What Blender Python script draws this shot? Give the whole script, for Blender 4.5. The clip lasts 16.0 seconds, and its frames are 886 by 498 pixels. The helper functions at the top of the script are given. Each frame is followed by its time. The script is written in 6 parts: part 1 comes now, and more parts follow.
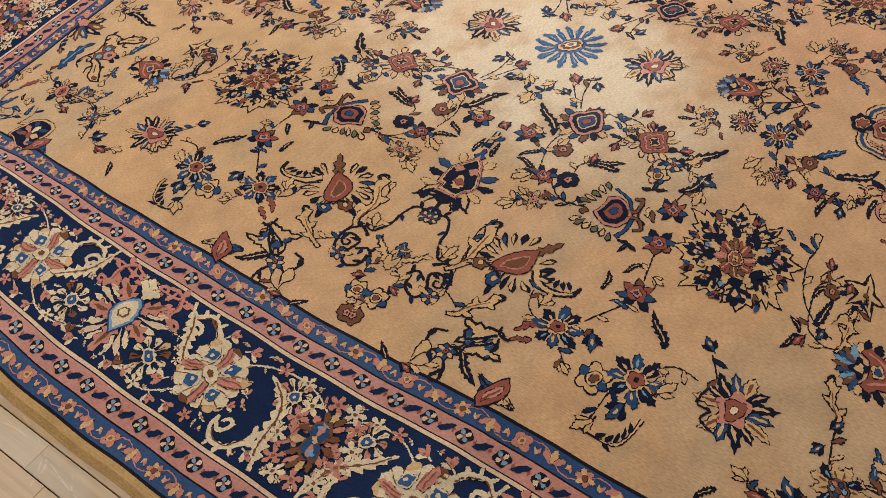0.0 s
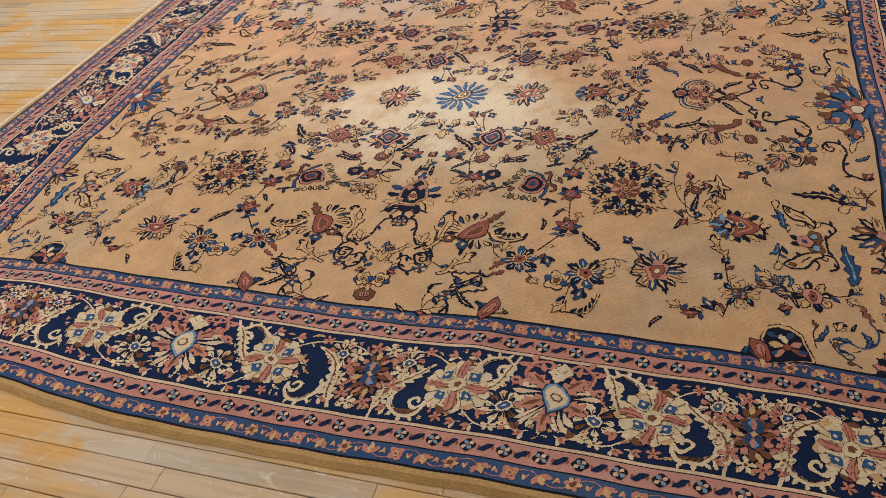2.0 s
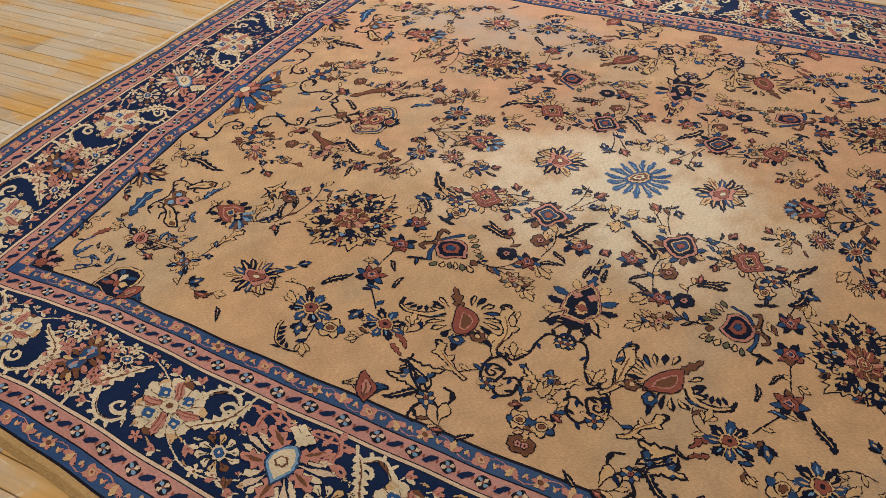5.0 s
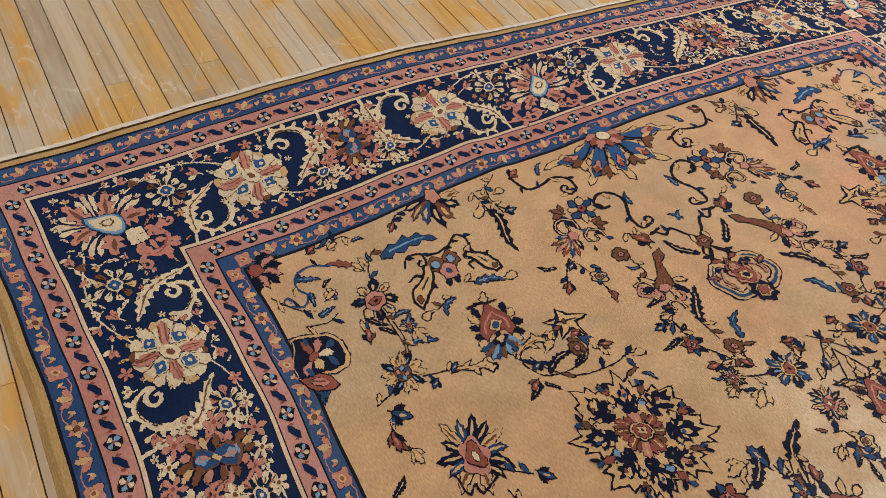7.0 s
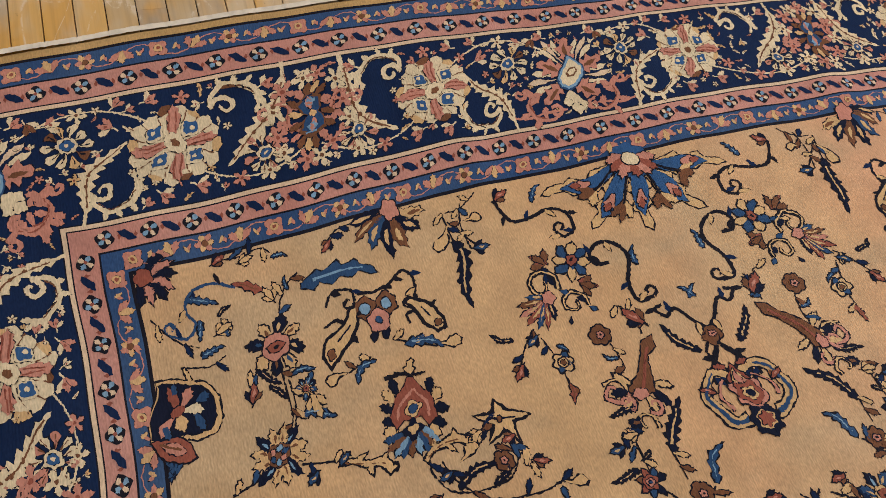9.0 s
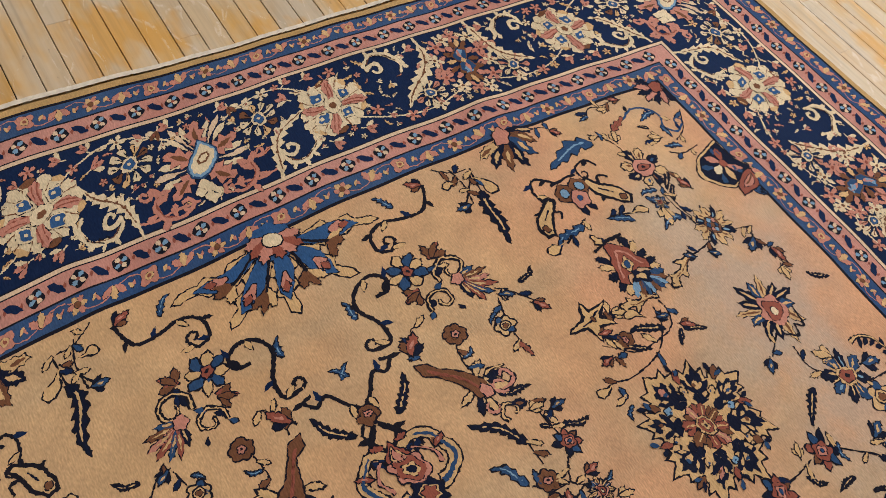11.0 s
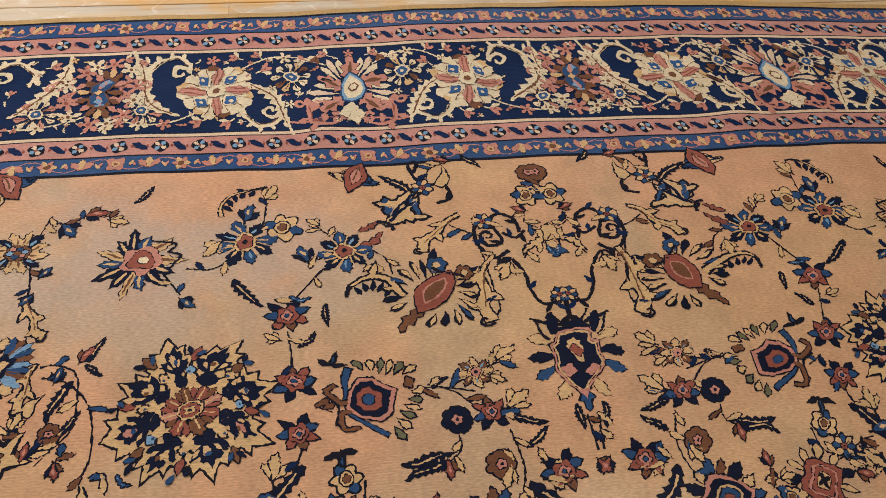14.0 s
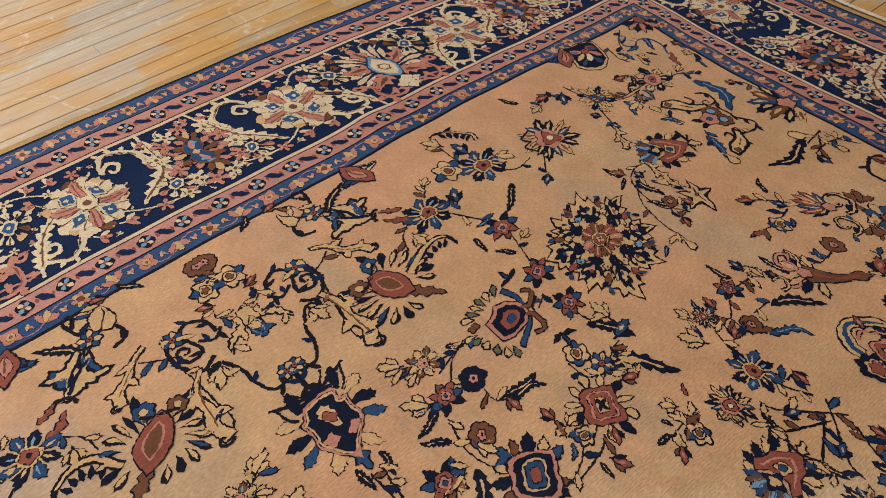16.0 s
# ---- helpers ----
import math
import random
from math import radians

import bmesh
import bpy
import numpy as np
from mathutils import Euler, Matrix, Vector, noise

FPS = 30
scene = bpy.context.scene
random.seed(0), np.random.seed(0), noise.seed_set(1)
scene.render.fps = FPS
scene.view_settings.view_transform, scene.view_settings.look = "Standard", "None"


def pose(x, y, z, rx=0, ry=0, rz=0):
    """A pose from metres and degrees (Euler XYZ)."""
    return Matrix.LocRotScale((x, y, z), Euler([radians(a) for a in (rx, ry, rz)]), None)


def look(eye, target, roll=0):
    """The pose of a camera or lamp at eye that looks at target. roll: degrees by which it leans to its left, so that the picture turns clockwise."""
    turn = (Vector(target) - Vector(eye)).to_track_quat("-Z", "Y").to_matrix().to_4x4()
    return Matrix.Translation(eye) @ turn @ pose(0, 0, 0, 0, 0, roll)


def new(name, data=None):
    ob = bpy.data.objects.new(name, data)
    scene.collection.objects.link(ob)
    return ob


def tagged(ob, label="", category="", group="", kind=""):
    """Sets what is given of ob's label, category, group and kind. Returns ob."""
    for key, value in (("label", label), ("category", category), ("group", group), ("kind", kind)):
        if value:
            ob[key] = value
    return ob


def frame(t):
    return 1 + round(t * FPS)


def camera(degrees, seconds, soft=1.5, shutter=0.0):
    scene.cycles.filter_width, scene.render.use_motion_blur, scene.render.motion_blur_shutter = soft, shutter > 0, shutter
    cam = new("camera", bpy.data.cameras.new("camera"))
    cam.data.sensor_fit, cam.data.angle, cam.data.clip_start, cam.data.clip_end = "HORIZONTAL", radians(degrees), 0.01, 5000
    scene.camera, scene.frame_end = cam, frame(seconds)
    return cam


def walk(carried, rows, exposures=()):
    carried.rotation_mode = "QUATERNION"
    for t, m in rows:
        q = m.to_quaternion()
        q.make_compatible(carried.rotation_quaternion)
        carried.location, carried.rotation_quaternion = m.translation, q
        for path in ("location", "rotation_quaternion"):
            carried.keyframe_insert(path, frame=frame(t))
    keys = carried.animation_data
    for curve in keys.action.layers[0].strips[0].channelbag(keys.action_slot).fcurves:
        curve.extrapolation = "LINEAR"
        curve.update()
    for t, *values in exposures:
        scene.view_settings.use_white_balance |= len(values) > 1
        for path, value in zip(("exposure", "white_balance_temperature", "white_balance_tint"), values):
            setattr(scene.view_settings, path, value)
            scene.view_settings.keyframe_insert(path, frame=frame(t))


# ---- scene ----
cam = camera(59.1, 16.0, soft=0.8)
PATH = [
    (0, (0.866, -1.735, 1.37), (0.034, -0.732, -0.147), -7.8),
    (0.5, (0.772, -1.936, 1.407), (0.087, -0.778, -0.073), -13.5),
    (1, (0.856, -2.111, 1.406), (0.3, -0.821, -0.018), -10.4),
    (1.5, (0.984, -2.344, 1.448), (0.399, -0.993, 0.094), -8.7),
    (2, (0.977, -2.467, 1.463), (0.308, -1.076, 0.19), -12.4),
    (2.5, (0.955, -2.542, 1.472), (0.305, -1.103, 0.244), -12.3),
    (3, (0.953, -2.569, 1.486), (0.359, -1.068, 0.306), -10.3),
    (3.2, (0.953, -2.529, 1.486), (0.338, -1.029, 0.315), -9.8),
    (5.3, (0.261, -1.984, 1.424), (-0.459, -0.672, 0.097), 0.4),
    (5.5, (0.2, -1.93, 1.418), (-0.546, -0.651, 0.074), 2.0),
    (6, (-0.019, -1.788, 1.383), (-0.849, -0.611, -0.005), 1.2),
    (6.5, (-0.184, -1.671, 1.355), (-1.083, -0.572, -0.054), 5.4),
    (7, (-0.317, -1.432, 1.337), (-1.392, -0.593, -0.126), 10.2),
    (7.5, (-0.454, -1.312, 1.266), (-1.622, -0.78, -0.268), 11.1),
    (8, (-0.622, -1.252, 1.241), (-1.676, -0.661, -0.352), 14.0),
    (8.2, (-0.631, -1.189, 1.244), (-1.559, -0.62, -0.433), 17.9),
    (10.3, (-0.795, -0.628, 1.432), (-1.558, 0.06, -0.283), 17.6),
    (10.5, (-0.719, -0.546, 1.4), (-1.468, 0.194, -0.301), 18.4),
    (11, (-0.639, -0.427, 1.41), (-1.411, 0.401, -0.238), 16.8),
    (11.5, (-0.596, -0.333, 1.447), (-1.308, 0.571, -0.189), 9.1),
    (12, (-0.573, -0.283, 1.403), (-1.095, 0.75, -0.229), 5.5),
    (12.5, (-0.507, -0.266, 1.353), (-0.855, 0.85, -0.269), 7.1),
    (13, (-0.456, -0.237, 1.331), (-0.696, 0.925, -0.279), 5.1),
    (13.5, (-0.432, -0.164, 1.288), (-0.379, 1.074, -0.283), 4.9),
    (14, (-0.398, -0.133, 1.269), (-0.17, 1.087, -0.299), 4.9),
    (14.5, (-0.375, -0.125, 1.254), (-0.028, 1.07, -0.312), 5.4),
    (15, (-0.348, -0.132, 1.236), (0.125, 1.031, -0.321), 5.0),
    (15.5, (-0.313, -0.112, 1.216), (0.339, 1.018, -0.299), 1.3),
    (16, (-0.272, -0.086, 1.195), (0.575, 0.963, -0.282), -1.9),
]
walk(cam, [(t, look(eye, target, roll)) for t, eye, target, roll in PATH], [(0.0, 0.40), (1.0, 0.36), (3.2, 0.32), (5.5, 0.13), (8.2, 0.08), (10.5, -0.02), (13.0, 0.02), (14.5, 0.08), (16.0, 0.12)])

# ---- light: added overhead fills, a broad north fill and a sheen light, all unseen ----
world = bpy.data.worlds.new("world")
scene.world = world
world.use_nodes = True
wn = world.node_tree
sky = wn.nodes.new("ShaderNodeTexSky")
sky.sky_type, sky.sun_disc = "NISHITA", False
sky.sun_elevation, sky.sun_rotation = radians(35), radians(200)
wn.links.new(sky.outputs[0], wn.nodes["Background"].inputs[0])
wn.nodes["Background"].inputs[1].default_value = 0.1


def area(name, eye, target, sx, sy, watts, colour):
    data = bpy.data.lights.new(name, "AREA")
    data.shape, data.size, data.size_y, data.energy, data.color = "RECTANGLE", sx, sy, watts, colour
    ob = new(name, data)
    ob.matrix_world = look(eye, target)
    return ob


CEIL = 3.4
# unseen fills added under the ceiling to brighten parts of the rug
for lx, ly, w in ((-0.9, 0.6, 16), (2.3, 1.2, 18), (-3.3, 0.4, 30), (0.2, 3.9, 34), (-1.9, -2.7, 50)):
    area("overhead_fill", (lx, ly, CEIL - 0.13), (lx, ly, 0), 1.2, 0.30, w * 1.06, (0.795, 0.858, 1.0))
# broad daylight fill added before the north wall; no window is known there
area("north_fill", (-0.9, 6.35, 1.75), (-0.9, 0, 0.6), 5.6, 2.1, 73, (0.80, 0.87, 1.0))
# no lamp stands here: unseen light added for sheen on the pile
area("added_sheen_light", (-1.6, 2.7, 2.1), (-0.4, 0.2, 0), 0.7, 0.7, 49, (0.82, 0.885, 1.0))

# ---- materials ----


def shader(name, rough=0.9, spec=0.2):
    m = bpy.data.materials.new(name)
    m.use_nodes = True
    nt = m.node_tree
    b = nt.nodes["Principled BSDF"]
    b.inputs["Roughness"].default_value = rough
    b.inputs["Specular IOR Level"].default_value = spec
    return m, nt, b


def node(nt, kind, **values):
    n = nt.nodes.new(kind)
    for key, value in values.items():
        n.inputs[key].default_value = value
    return n


def noise_tex(nt, vector, scale, detail=2.0, rough=0.5):
    n = node(nt, "ShaderNodeTexNoise", Scale=scale, Detail=detail, Roughness=rough)
    nt.links.new(vector, n.inputs["Vector"])
    return n.outputs["Fac"]


def stretch(nt, vector, sx, sy, sz, turn=0.0):
    n = nt.nodes.new("ShaderNodeMapping")
    n.inputs["Scale"].default_value = (sx, sy, sz)
    n.inputs["Rotation"].default_value = (0, 0, turn)
    nt.links.new(vector, n.inputs["Vector"])
    return n.outputs[0]


def ramp(nt, fac, stops):
    n = nt.nodes.new("ShaderNodeValToRGB")
    while len(n.color_ramp.elements) < len(stops):
        n.color_ramp.elements.new(0.5)
    for e, (p, c) in zip(n.color_ramp.elements, stops):
        e.position, e.color = p, (*c, 1)
    nt.links.new(fac, n.inputs[0])
    return n.outputs[0]


def mixed(nt, how, fac, a, b):
    n = nt.nodes.new("ShaderNodeMix")
    n.data_type, n.blend_type = "RGBA", how
    for socket, value in ((n.inputs[0], fac), (n.inputs[6], a), (n.inputs[7], b)):
        if isinstance(value, (int, float)):
            socket.default_value = value
        elif isinstance(value, tuple):
            socket.default_value = (*value, 1)
        else:
            nt.links.new(value, socket)
    return n.outputs[2]


def bump(nt, b, height, strength, distance):
    n = node(nt, "ShaderNodeBump", Strength=strength, Distance=distance)
    nt.links.new(height, n.inputs["Height"])
    nt.links.new(n.outputs[0], b.inputs["Normal"])


def grey(v):
    return (v, v, v)


# pile worn pale with a pool of light painted in, or soiled grey: centre, reach, paler or not, how far
WEAR_AND_LIGHT = (((-0.06, -0.16), (0.80, 0.48), True, 0.72), ((0.02, 0.04), (0.46, 0.40), True, 0.45), ((-0.92, 0.86), (0.46, 0.30), False, 0.55), ((-0.54, 0.84), (0.34, 0.24), False, 0.45))


def wear_light_patch(nt, at, cx, cy, rx, ry):
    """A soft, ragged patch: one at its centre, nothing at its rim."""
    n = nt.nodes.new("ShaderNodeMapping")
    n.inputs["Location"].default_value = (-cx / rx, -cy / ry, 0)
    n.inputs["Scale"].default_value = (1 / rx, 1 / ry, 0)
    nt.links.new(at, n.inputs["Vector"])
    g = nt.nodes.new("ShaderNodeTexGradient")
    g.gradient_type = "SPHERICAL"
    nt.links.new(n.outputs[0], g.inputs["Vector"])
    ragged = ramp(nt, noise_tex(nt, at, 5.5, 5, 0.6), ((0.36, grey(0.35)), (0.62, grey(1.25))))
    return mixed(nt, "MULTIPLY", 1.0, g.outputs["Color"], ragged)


def wool(name, colour, worn, amount=0.5, sheen=0.0, gloss=0.05):
    """Knotted wool: rows of knots, slow drifts of dye (abrash), scuffs down to a paler nap."""
    m, nt, b = shader(name, 0.50 if gloss > 0.2 else 0.75, gloss)
    at = nt.nodes.new("ShaderNodeNewGeometry").outputs["Position"]
    drift = noise_tex(nt, stretch(nt, at, 0.9, 2.6, 1), 1.1, 3, 0.55)
    base = mixed(nt, "MIX", ramp(nt, drift, ((0.34, grey(0)), (0.68, grey(amount)))), colour, worn)
    if name == "gold_wool":
        rosy = noise_tex(nt, stretch(nt, at, 0.7, 1.5, 1, 0.6), 1.7, 2, 0.5)
        # the far half was woven from a rosier lot of dye
        split = nt.nodes.new("ShaderNodeSeparateXYZ")
        nt.links.new(at, split.inputs[0])
        lot = node(nt, "ShaderNodeMapRange", **{"From Min": -0.35, "From Max": 0.55, "To Min": 0.25, "To Max": 1.0})
        nt.links.new(split.outputs["Y"], lot.inputs["Value"])
        blush = mixed(nt, "MULTIPLY", 1.0, ramp(nt, rosy, ((0.36, grey(0.15)), (0.58, grey(0.78)))), lot.outputs[0])
        base = mixed(nt, "MIX", blush, base, (0.582, 0.276, 0.138))
        dull = noise_tex(nt, stretch(nt, at, 1.6, 0.8, 1, 0.3), 1.9, 3, 0.55)
        base = mixed(nt, "MIX", ramp(nt, dull, ((0.50, grey(0)), (0.64, grey(0.60)))), base, (0.455, 0.315, 0.170))
    blot = noise_tex(nt, at, 13, 3, 0.6)
    base = mixed(nt, "MULTIPLY", 1.0, base, ramp(nt, blot, ((0.3, grey(0.86)), (0.7, grey(1.08)))))
    # the paler patches also carry the bright pool at the rug's centre as colour
    for (cx, cy), (rx, ry), paler, share in WEAR_AND_LIGHT:
        patch = wear_light_patch(nt, at, cx, cy, rx, ry)
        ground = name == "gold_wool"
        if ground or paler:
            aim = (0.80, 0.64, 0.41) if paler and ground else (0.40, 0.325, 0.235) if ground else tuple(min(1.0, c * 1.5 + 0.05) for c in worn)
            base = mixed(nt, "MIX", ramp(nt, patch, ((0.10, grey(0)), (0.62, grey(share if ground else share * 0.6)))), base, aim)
    knots = noise_tex(nt, stretch(nt, at, 110, 340, 1), 1.0, 1, 0.5)
    base = mixed(nt, "MULTIPLY", 1.0, base, ramp(nt, knots, ((0.3, grey(0.80)), (0.72, grey(1.12)))))
    fluff = noise_tex(nt, stretch(nt, at, 95, 70, 1), 1.0, 2, 0.6)
    lint = ramp(nt, fluff, ((0.78, grey(0)), (0.84, grey(0.5))))
    base = mixed(nt, "MIX", lint, base, tuple(min(1.0, c * 1.25 + 0.04) for c in worn))
    nt.links.new(base, b.inputs["Base Color"])
    b.inputs["Sheen Weight"].default_value = sheen
    b.inputs["Sheen Roughness"].default_value = 0.45
    rows = nt.nodes.new("ShaderNodeTexWave")
    rows.bands_direction = "Y"
    rows.inputs["Scale"].default_value = 62
    rows.inputs["Distortion"].default_value = 1.4
    rows.inputs["Detail Scale"].default_value = 2.0
    nt.links.new(at, rows.inputs["Vector"])
    both = mixed(nt, "MIX", 0.55, rows.outputs["Color"], knots)
    bump(nt, b, both, 0.34, 0.0014)
    return m


WOOL = {
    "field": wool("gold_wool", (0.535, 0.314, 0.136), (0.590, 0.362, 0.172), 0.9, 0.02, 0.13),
    "tan": wool("tan_wool", (0.565, 0.335, 0.140), (0.620, 0.390, 0.185)),
    "dark": wool("outline_wool", (0.010, 0.009, 0.013), (0.020, 0.016, 0.019)),
    "ink": wool("ink_wool", (0.0065, 0.0085, 0.020), (0.014, 0.016, 0.030)),
    "navy": wool("navy_wool", (0.0060, 0.0145, 0.043), (0.015, 0.028, 0.070)),
    "blue": wool("blue_wool", (0.022, 0.055, 0.118), (0.040, 0.080, 0.145)),
    "vivid": wool("bright_blue_wool", (0.028, 0.078, 0.175), (0.050, 0.110, 0.200)),
    "guardblue": wool("faded_blue_wool", (0.024, 0.056, 0.130), (0.055, 0.095, 0.165), 0.9),
    "sky": wool("pale_blue_wool", (0.160, 0.270, 0.360), (0.240, 0.330, 0.370)),
    "red": wool("madder_wool", (0.250, 0.066, 0.040), (0.310, 0.100, 0.060)),
    "pink": wool("rose_wool", (0.470, 0.185, 0.120), (0.530, 0.240, 0.165)),
    "guardpink": wool("faded_rose_wool", (0.440, 0.180, 0.125), (0.540, 0.265, 0.195), 0.9),
    "brown": wool("brown_wool", (0.150, 0.058, 0.026), (0.205, 0.085, 0.040)),
    "ivory": wool("ivory_wool", (0.640, 0.480, 0.275), (0.700, 0.550, 0.345)),
    "cream": wool("cream_wool", (0.620, 0.430, 0.260), (0.680, 0.480, 0.300)),
    "olive": wool("olive_wool", (0.130, 0.115, 0.055), (0.170, 0.150, 0.080)),
    "edge": wool("selvedge_wool", (0.430, 0.250, 0.088), (0.520, 0.320, 0.135)),
}


def wood(name):
    """Worn strip flooring: each board its own tone, long grain, grey scuffs, dark pores."""
    m, nt, b = shader(name, 0.42, 0.4)
    at = nt.nodes.new("ShaderNodeNewGeometry").outputs["Position"]
    info = nt.nodes.new("ShaderNodeObjectInfo")
    isle = nt.nodes.new("ShaderNodeNewGeometry").outputs["Random Per Island"]
    chance = nt.nodes.new("ShaderNodeMath")
    chance.operation = "ADD"
    nt.links.new(info.outputs["Random"], chance.inputs[0])
    nt.links.new(isle, chance.inputs[1])
    part_ = nt.nodes.new("ShaderNodeMath")
    part_.operation = "FRACT"
    nt.links.new(chance.outputs[0], part_.inputs[0])
    rnd = part_.outputs[0]
    shift = nt.nodes.new("ShaderNodeVectorMath")
    shift.operation = "MULTIPLY_ADD"
    nt.links.new(rnd, shift.inputs[0])
    shift.inputs[1].default_value = (37, 53, 11)
    nt.links.new(at, shift.inputs[2])
    at2 = shift.outputs[0]
    tone = ramp(nt, rnd, ((0.0, (0.400, 0.250, 0.110)), (0.20, (0.520, 0.370, 0.210)), (0.38, (0.340, 0.225, 0.120)), (0.55, (0.570, 0.410, 0.235)), (0.74, (0.470, 0.300, 0.130)), (0.90, (0.560, 0.290, 0.075))))
    amber = noise_tex(nt, stretch(nt, at2, 0.7, 3.0, 1), 1.9, 3, 0.6)
    tone = mixed(nt, "MIX", ramp(nt, amber, ((0.46, grey(0)), (0.58, grey(0.78)))), tone, (0.600, 0.310, 0.060))
    cloud = noise_tex(nt, stretch(nt, at, 0.8, 2.0, 1), 1.9, 5, 0.65)
    tone = mixed(nt, "MIX", ramp(nt, cloud, ((0.44, grey(0)), (0.58, grey(0.62)))), tone, (0.540, 0.430, 0.290))
    stain = noise_tex(nt, stretch(nt, at, 1.4, 2.4, 1, 0.2), 1.6, 4, 0.6)
    tone = mixed(nt, "MIX", ramp(nt, stain, ((0.54, grey(0)), (0.61, grey(0.85)))), tone, (0.580, 0.285, 0.050))
    grain = noise_tex(nt, stretch(nt, at2, 2.4, 70, 1), 1.0, 4, 0.6)
    tone = mixed(nt, "MULTIPLY", 1.0, tone, ramp(nt, grain, ((0.28, grey(0.80)), (0.52, grey(1.0)), (0.8, grey(1.06)))))
    ring = nt.nodes.new("ShaderNodeTexWave")
    ring.wave_type, ring.bands_direction = "BANDS", "Y"
    ring.inputs["Scale"].default_value = 17
    ring.inputs["Distortion"].default_value = 12
    ring.inputs["Detail"].default_value = 2
    ring.inputs["Detail Scale"].default_value = 0.6
    nt.links.new(stretch(nt, at2, 0.14, 1, 1), ring.inputs["Vector"])
    figure = mixed(nt, "MIX", ramp(nt, rnd, ((0.28, grey(0.03)), (0.33, grey(0.34)), (0.40, grey(0.03)))), (1.0, 1.0, 1.0), ring.outputs["Color"])
    tone = mixed(nt, "MULTIPLY", 0.6, tone, figure)
    marks = noise_tex(nt, stretch(nt, at, 22, 46, 1), 1.0, 4, 0.7)
    tone = mixed(nt, "MULTIPLY", 1.0, tone, ramp(nt, marks, ((0.22, grey(0.45)), (0.34, grey(1.0)), (0.72, grey(1.0)), (0.8, grey(1.12)))))
    for turn, size in ((0.5, 2.1), (-0.3, 3.3), (1.2, 1.4)):
        swirl = noise_tex(nt, stretch(nt, at, 1, 2.2, 1, turn), size, 1, 0.4)
        line = ramp(nt, swirl, ((0.492, grey(0)), (0.5, grey(0.5)), (0.503, grey(0))))
        tone = mixed(nt, "MIX", mixed(nt, "MULTIPLY", 1.0, line, ramp(nt, marks, ((0.48, grey(0)), (0.56, grey(1))))), tone, (0.70, 0.58, 0.42))
    nt.links.new(tone, b.inputs["Base Color"])
    rub = ramp(nt, cloud, ((0.35, grey(0.36)), (0.65, grey(0.58))))
    nt.links.new(rub, b.inputs["Roughness"])
    bump(nt, b, grain, 0.25, 0.0012)
    return m


WOOD = wood("worn_floor_boards")


def plain(name, colour, scale, low, high, rough=0.9):
    m, nt, b = shader(name, rough, 0.25)
    at = nt.nodes.new("ShaderNodeNewGeometry").outputs["Position"]
    a = noise_tex(nt, at, scale, 4, 0.6)
    nt.links.new(mixed(nt, "MULTIPLY", 1.0, colour, ramp(nt, a, ((0.3, grey(low)), (0.7, grey(high))))), b.inputs["Base Color"])
    bump(nt, b, noise_tex(nt, at, scale * 22, 3), 0.2, 0.002)
    return m


PLASTER = plain("wall_paint", (0.72, 0.68, 0.60), 1.6, 0.9, 1.04)
SUBFLOOR = plain("dark_subfloor", (0.045, 0.030, 0.018), 5, 0.6, 1.2)
FRINGE = plain("cotton_fringe", (0.66, 0.55, 0.40), 40, 0.8, 1.1)

# ---- building helpers ----


def link(name, verts, faces, mats, slots, parent=None):
    me = bpy.data.meshes.new(name)
    me.from_pydata(verts, [], faces)
    for m in mats:
        me.materials.append(m)
    if len(mats) > 1:
        me.polygons.foreach_set("material_index", slots)
    me.update()
    ob = new(name, me)
    ob.parent = parent
    return ob


def box(x0, y0, z0, x1, y1, z1, verts, faces):
    k = len(verts)
    verts += [(x0, y0, z0), (x1, y0, z0), (x1, y1, z0), (x0, y1, z0), (x0, y0, z1), (x1, y0, z1), (x1, y1, z1), (x0, y1, z1)]
    faces += [tuple(k + i for i in f) for f in ((3, 2, 1, 0), (4, 5, 6, 7), (0, 1, 5, 4), (1, 2, 6, 5), (2, 3, 7, 6), (3, 0, 4, 7))]


def block(name, x0, y0, z0, x1, y1, z1, m, parent=None):
    verts, faces = [], []
    box(x0, y0, z0, x1, y1, z1, verts, faces)
    return link(name, verts, faces, [m], None, parent)


# ---- the room ----
FLOOR_Z = -0.009
RX0, RX1, RY0, RY1 = -5.6, 4.6, -4.6, 6.4
floor = tagged(block("floor", RX0, RY0, -0.25, RX1, RY1, FLOOR_Z - 0.012, SUBFLOOR), kind="structure", label="worn strip wood floor with grey and amber boards", category="floor")
tagged(block("ceiling", RX0, RY0, CEIL, RX1, RY1, CEIL + 0.2, PLASTER), kind="structure", label="plain painted ceiling", category="ceiling")
for n, a in (("wall_west", (RX0 - 0.2, RY0, RX0, RY1)), ("wall_east", (RX1, RY0, RX1 + 0.2, RY1)), ("wall_south", (RX0 - 0.2, RY0 - 0.2, RX1 + 0.2, RY0))):
    tagged(block(n, a[0], a[1], -0.25, a[2], a[3], CEIL + 0.2, PLASTER), kind="structure", label="plain painted wall", category="wall")
# this wall is out of view; its opening is added behind the north fill
nv, nf = [], []
for a in ((RX0 - 0.2, -0.25, RX1 + 0.2, 0.65), (RX0 - 0.2, 2.85, RX1 + 0.2, CEIL + 0.2), (RX0 - 0.2, 0.65, -3.8, 2.85), (2.0, 0.65, RX1 + 0.2, 2.85)):
    box(a[0], RY1, a[1], a[2], RY1 + 0.2, a[3], nv, nf)
